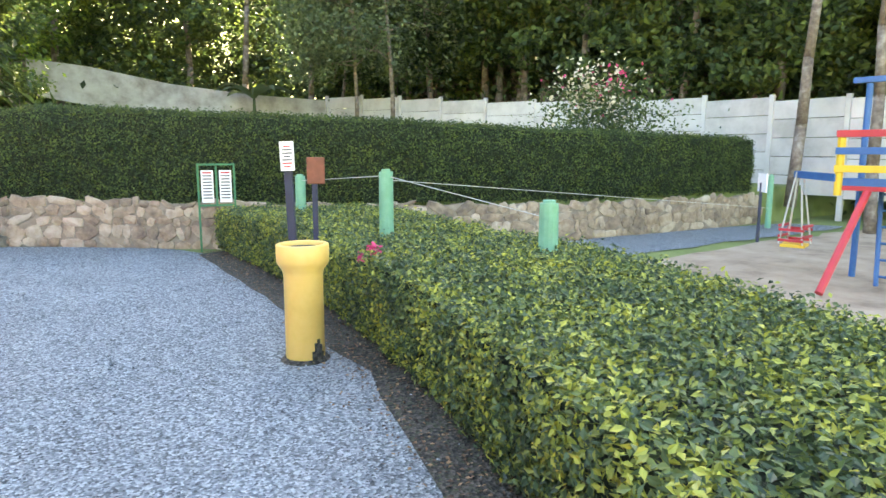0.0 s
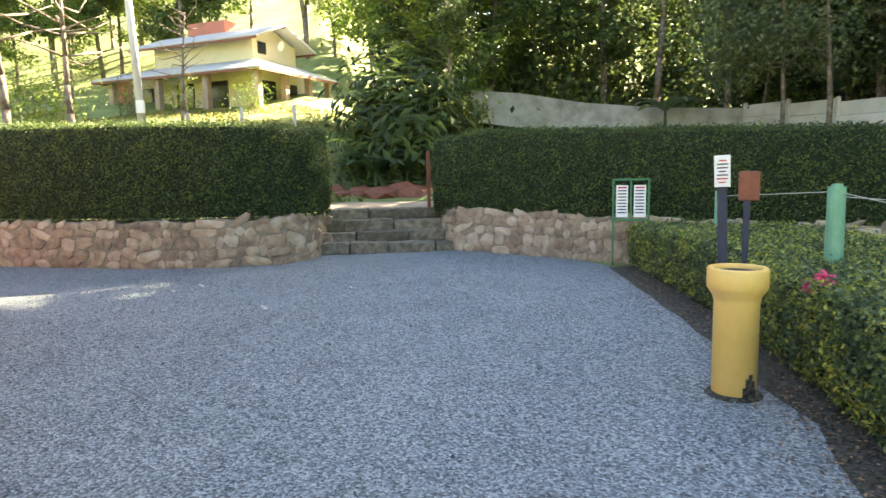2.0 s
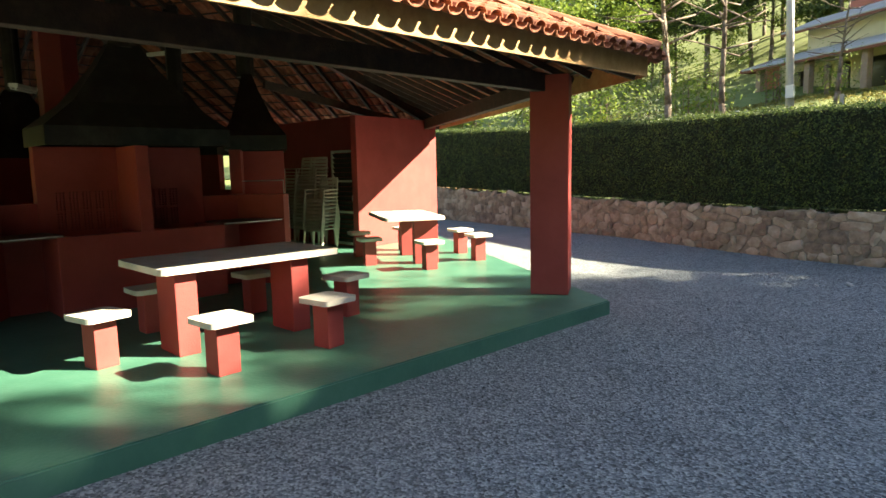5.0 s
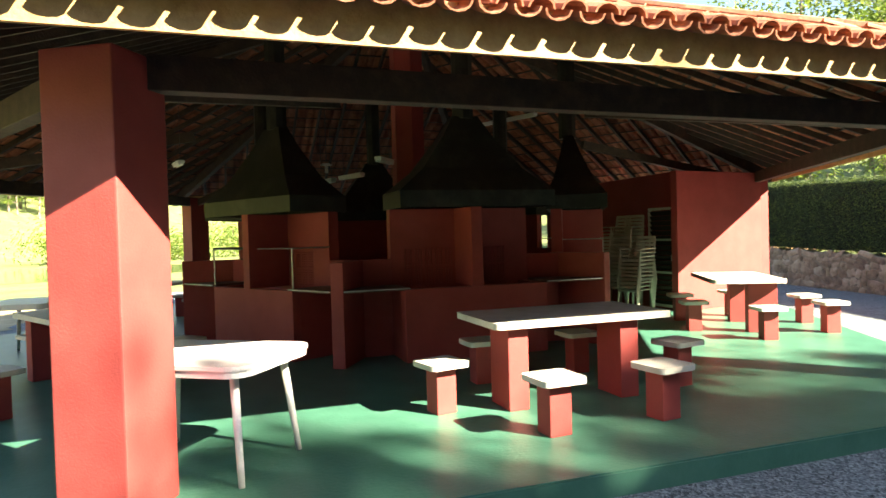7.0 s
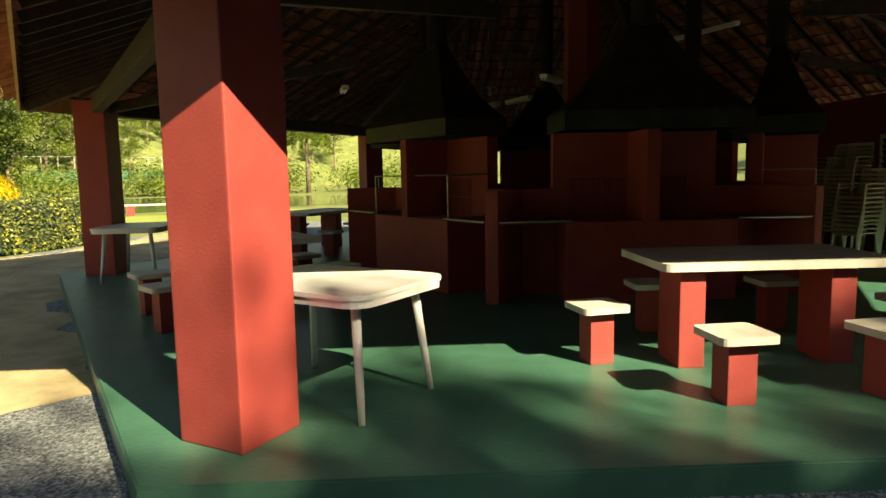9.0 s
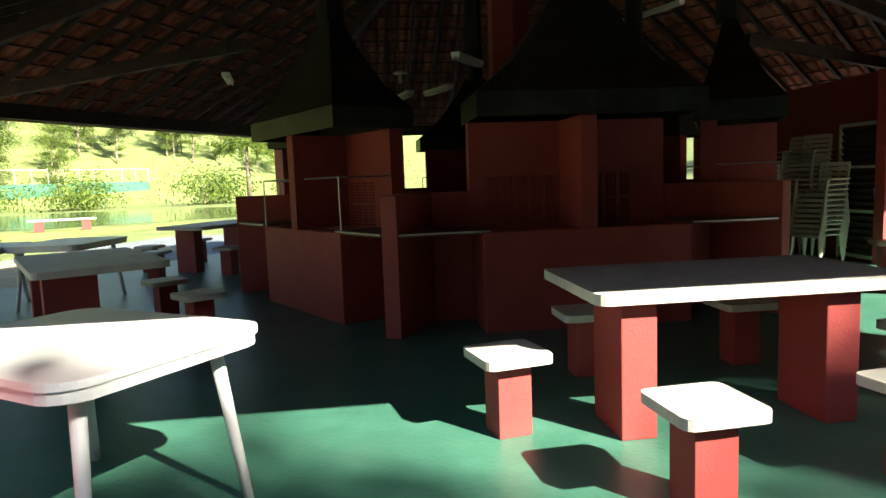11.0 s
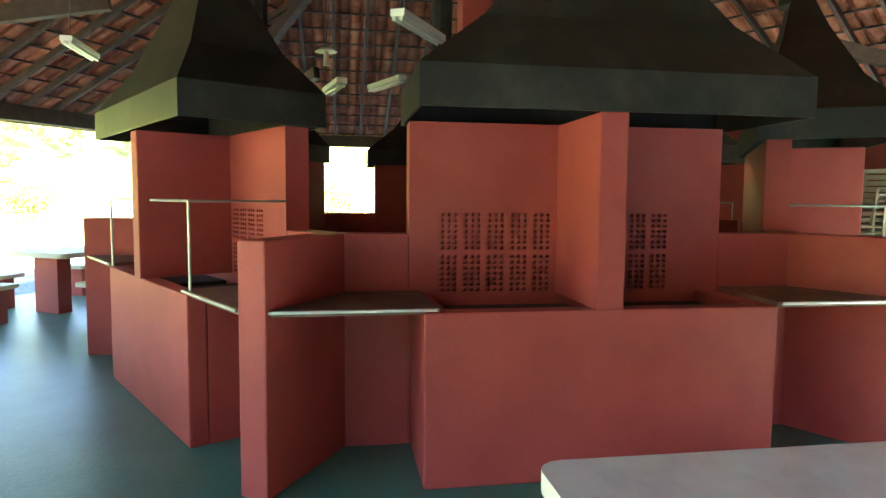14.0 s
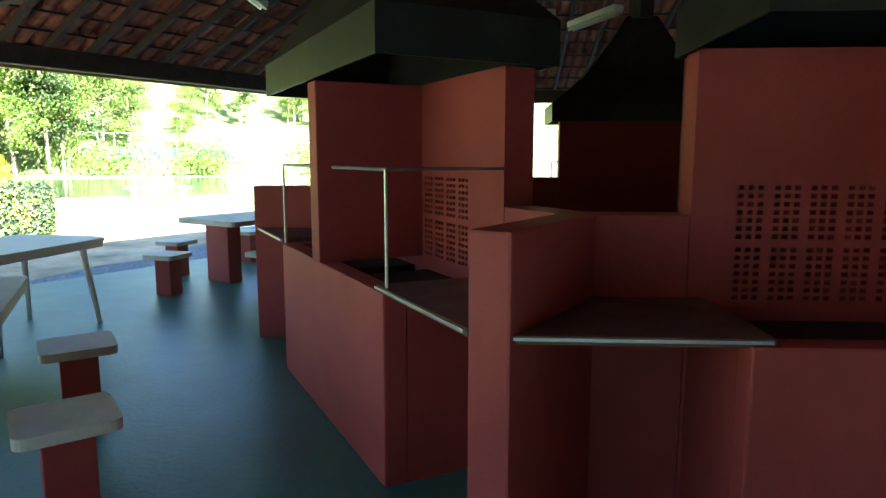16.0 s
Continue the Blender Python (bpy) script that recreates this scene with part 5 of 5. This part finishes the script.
# ---- playground ----
play = thing("climbing_frame", "red, blue and yellow timber climbing frame with a swing beam", "playground", pose(21.55, -0.3, GRAVEL_Z))
for a, b, w, mt, nm in (
    ((-0.02, 0.1, 1.43), (1.05, 1.0, 1.43), 0.1, M_PBLUE, "swing_beam"), ((-0.95, -0.1, 0.05), (0.15, -0.25, 1.4), 0.09, M_PRED, "leg"),
    ((0.0, 0.1, 1.2), (0.0, 0.1, 2.0), 0.09, M_PYEL, "post"), ((0.0, -1.4, 1.2), (0.0, -1.4, 2.0), 0.09, M_PYEL, "post"), ((-0.02, 0.15, 2.0), (-0.02, -1.7, 2.0), 0.09, M_PRED, "rail"),
    ((-0.02, 0.15, 1.78), (-0.02, -1.7, 1.78), 0.09, M_PBLUE, "rail"), ((-0.02, 0.15, 1.55), (-0.02, -1.7, 1.55), 0.09, M_PYEL, "rail"), ((0.05, 0.1, 1.38), (0.05, -1.6, 1.38), 0.1, M_PBLUE, "joist"),
    ((0.9, 0.1, 0.0), (0.9, 0.1, 2.7), 0.08, M_PBLUE, "leg"), ((0.9, -1.4, 0.0), (0.9, -1.4, 2.7), 0.08, M_PBLUE, "leg"), ((0.9, 0.3, 2.75), (0.9, -1.6, 2.75), 0.08, M_PBLUE, "crossbar"),
    ((0.0, -1.4, 0.0), (0.0, -1.4, 1.2), 0.09, M_PRED, "leg")):
    part(nm, beam(a, b, w, w, bevel=0.008) if abs(b[2] - a[2]) < 1.05 * math.hypot(b[0] - a[0], b[1] - a[1]) else tube(a, b, w * 0.55, seg=8), mt, play)
part("deck", box((0.95, 1.55, 0.06), (0.47, -0.65, 1.3), 0, 0.006), M_PRED, play)
for s in (0, 1):
    part("ladder_rail", tube((0.35 - s * 0.0, -0.35 - s * 0.4, 0.0), (0.75, -0.2 - s * 0.4, 1.35), 0.03, seg=8), M_PBLUE, play)
for j in range(6):
    f = (j + 0.6) / 6.3
    part("rung", tube((0.35 + 0.4 * f, -0.35 + 0.15 * f, 1.35 * f), (0.35 + 0.4 * f, -0.75 + 0.15 * f, 1.35 * f), 0.018, seg=6), M_PBLUE, play)
swing = thing("swing_seat", "red and yellow toddler swing seat on pale ropes", "swing", pose(22.5, 0.62, GRAVEL_Z))
part("seat", box((0.34, 0.34, 0.05), (0, 0, 0.36), 10, 0.01), M_PYEL, swing)
for z in (0.5, 0.66):
    for dx, dy, sx, sy in ((0, 0.17, 0.36, 0.03), (0, -0.17, 0.36, 0.03), (0.17, 0, 0.03, 0.36), (-0.17, 0, 0.03, 0.36)):
        part("bar", box((sx, sy, 0.04), (dx, dy, z - (0.06 if dx else 0)), 0, 0.006), M_PRED, swing)
for dx in (-0.17, 0.17):
    for dy in (-0.17, 0.17):
        part("rope", tube((dx, dy, 0.38), (dx * 0.2, dy * 0.2, 1.47), 0.014, seg=6), M_ROPE, swing)
tagged(part("white_sign", box((0.5, 0.03, 0.36), (25.0, 2.2, 1.0), 40, 0.006), M_WHITE), "blank white notice beside the playground", "sign")
tagged(part("white_sign_post", box((0.05, 0.05, 1.2), (25.02, 2.23, 0.4), 40, 0.004), M_NAVY), "dark post behind the white notice", "post")

# ---- house on the hill ----
HOUSE_Z = 5.35
house = thing("house", "pale yellow house with a pillared veranda and grey roofs", "house", pose(5.8, 37.2, HOUSE_Z - 0.1, 0, 0, -29.7) @ Matrix.Diagonal((0.97, 0.92, 0.97, 1)))
part("plinth", box((14.2, 9.4, 3.0), (-6.9, 4.6, -1.52), 0, 0.02), M_CONC, house)
part("wall", box((10.8, 6.2, 3.2), (-7.6, 5.4, 1.6), 0, 0.02), M_HOUSEWALL, house)
part("upper_wall", box((8.6, 5.0, 2.0), (-6.7, 5.2, 4.1), 0, 0.02), M_HOUSEWALL, house)
gable = bmesh.new()
low = [gable.verts.new(p) for p in ((-2.41, 2.75, 5.0), (-2.41, 7.65, 5.0), (-2.41, 5.0, 5.85))]
out = [gable.verts.new((-2.6, v.co.y, v.co.z)) for v in low]
gable.faces.new(low)
gable.faces.new(out[::-1])
for j in range(3):
    gable.faces.new((low[j], low[(j + 1) % 3], out[(j + 1) % 3], out[j]))
bmesh.ops.recalc_face_normals(gable, faces=gable.faces)
part("gable", gable, M_HOUSEWALL, house)
part("red_wing", box((2.4, 6.0, 3.3), (-14.2, 5.6, 1.4), 0, 0.02), M_HOUSERED, house)
part("water_tank_block", box((3.4, 2.0, 2.2), (-8.2, 6.0, 5.9), 0, 0.02), M_HOUSERED, house)


def slope_roof(pts, thick, nm):
    bm = bmesh.new()
    f = bm.faces.new([bm.verts.new(p) for p in pts])
    r = bmesh.ops.extrude_face_region(bm, geom=[f])
    bmesh.ops.translate(bm, vec=(0, 0, thick), verts=[v for v in r["geom"] if isinstance(v, bmesh.types.BMVert)])
    bmesh.ops.recalc_face_normals(bm, faces=bm.faces)
    ob = part(nm, bm, M_HOUSEROOF, house)
    for p, q in zip(pts, pts[1:] + pts[:1]):
        if abs(p[2] - q[2]) < 0.35:
            part("eave_board", beam((p[0], p[1], p[2] - 0.04), (q[0], q[1], q[2] - 0.04), 0.06, 0.16), M_RUST, ob)


slope_roof([(-13.8, -0.3, 2.55), (0.3, -0.3, 2.55), (-2.3, 2.75, 3.55), (-11.0, 2.75, 3.55)], 0.12, "veranda_roof")
slope_roof([(0.3, -0.3, 2.55), (0.3, 9.2, 2.55), (-2.3, 7.6, 3.55), (-2.3, 2.75, 3.55)], 0.12, "veranda_roof")
slope_roof([(-12.4, 1.7, 4.85), (-1.3, 1.7, 4.85), (-1.3, 5.0, 6.0), (-12.4, 5.0, 6.0)], 0.14, "roof")
slope_roof([(-12.4, 5.0, 6.0), (-1.3, 5.0, 6.0), (-1.3, 8.7, 4.7), (-12.4, 8.7, 4.7)], 0.14, "roof")
slope_roof([(-16.2, 1.6, 2.95), (-12.6, 1.6, 3.25), (-12.6, 9.0, 3.45), (-16.2, 9.0, 3.15)], 0.12, "wing_roof")
for x, y in ((-0.3, 0.25), (-4.3, 0.25), (-8.4, 0.25), (-12.6, 0.25), (-0.3, 3.2), (-0.3, 6.0), (-0.3, 8.6)):
    part("veranda_post", box((0.42, 0.42, 2.62), (x, y, 1.3), 0, 0.02), M_HOUSEPOST, house)
for x, w, h, z in ((-8.9, 0.5, 1.6, 1.5), (-7.5, 0.5, 1.6, 1.5), (-5.0, 1.4, 2.3, 1.15), (-11.4, 1.0, 1.2, 1.6)):
    win = part("window", box((w + 0.14, 0.06, h + 0.14), (x, 2.28, z), 0, 0.01), M_WOOD, house)
    part("pane", box((w, 0.05, h), (x, 2.25, z)), M_DARKGLASS, win)
for y, w, h, z in ((4.0, 1.4, 2.3, 1.15), (6.6, 1.4, 2.0, 1.3)):
    win = part("window", box((0.06, w + 0.14, h + 0.14), (-2.18, y, z), 0, 0.01), M_WOOD, house)
    part("pane", box((0.05, w, h), (-2.15, y, z)), M_DARKGLASS, win)
win = part("window", box((0.06, 0.9, 0.8), (-2.39, 3.7, 4.5), 0, 0.01), M_WOOD, house)
part("pane", box((0.05, 0.78, 0.68), (-2.37, 3.7, 4.5)), M_DARKGLASS, win)
dish = bmesh.new()
bmesh.ops.create_cone(dish, cap_ends=True, segments=20, radius1=0.35, radius2=0.08, depth=0.12, matrix=pose(-2.2, 5.6, 4.9, 0, -70, 0))
part("dish", dish, M_WHITE, house, "small white dish aerial")
lamp_post = thing("utility_pole", "white concrete utility pole leaning slightly", "pole", pose(2.75, 25.7, float(ground_z(2.75, 25.7))))
part("pole", tube((0, 0, -0.3), (-0.35, 0, 9.5), 0.17, 0.12, 14), M_PANEL, lamp_post, smooth=True)
part("meter_box", box((0.3, 0.2, 0.5), (0.0, -0.2, 1.6), 0, 0.01), M_WHITE, lamp_post)
for k, (x, y) in enumerate(((-3.0, 23.6), (-0.7, 24.3), (0.9, 25.0), (4.45, 26.1), (6.6, 26.6), (8.8, 27.2))):
    p = part("fence_post", box((0.14, 0.14, 1.3), (x, y, float(ground_z(x, y)) + 0.55), 0, 0.01), M_PANEL)
    tagged(p, "white concrete fence post on the slope", "post", "slope fence posts")
for k, (x, y, h) in enumerate(((-1.4, 36.6, 2.5), (1.7, 35.6, 2.4), (5.6, 35.2, 2.0))):
    clump("garden_shrub", (x, y, float(ground_z(x, y))), 0.55, h, 500, 0.2, M_BRIGHTLEAF, "sunlit yellow-green shrub before the house", 140 + k)

# grass tufts, fallen leaves and sunny shrubs on the slope above the hedge
g = np.random.default_rng(71)
n = 26000
x = g.uniform(-22, 12, n)
y = wall_y(x) + 4.0 + g.random(n) ** 1.3 * 24
keep = np.sin(x * 0.9 + 2 * np.sin(y * 0.35)) + np.cos(y * 0.7 - x * 0.2) + g.normal(size=n) * 0.5 > -0.6
x, y = x[keep], y[keep]
P = np.stack([x, y, ground_z(x, y) + 0.06 + 0.25 * np.sin(x * 0.43 + 1.3 * np.sin(y * 0.21)) * np.cos(y * 0.37) * np.clip((y - wall_y(x) - 5) / 10, 0, 1)], 1)
ob = leaf_cards("slope_grass", P, np.repeat([[0.6, -0.5, 0.4]], len(P), 0), 0.26, M_TUFT, None, 0.9, 71, 0.35, kind="stuff")
tagged(ob, "dry tufted grass on the sunny slope", "grass")
n = 9000
x = g.uniform(-20, 3, n)
y = wall_y(x) + 3.0 + g.random(n) * 9
P = np.stack([x, y, ground_z(x, y) + 0.05], 1)
ob = leaf_cards("fallen_leaves", P, np.repeat([[0, 0, 1.0]], n, 0), 0.16, M_LITTER, None, 0.6, 72, 0.6, kind="stuff")
tagged(ob, "fallen brown leaves under the bare trees", "leaf litter")
for k, (x, y, sc, h) in enumerate(((-2.2, 22.6, 0.7, 2.2), (-4.4, 23.5, 0.9, 3.0), (-6.6, 22.0, 0.9, 3.4), (-8.6, 24.0, 1.0, 3.6), (-11.0, 22.0, 1.0, 3.2), (-14.0, 23.0, 1.2, 3.8), (-17.5, 22.0, 1.3, 4.0), (-3.4, 30.5, 1.2, 3.6), (-7.5, 31.5, 1.4, 4.6), (-11.5, 29.5, 1.5, 5.0))):
    clump("slope_shrub", (x, y, float(ground_z(x, y))), sc, h, 1300, 0.24, M_BRIGHTLEAF if k % 3 else M_GREYLEAF, "loose sunlit shrub on the slope above the hedge", 210 + k)
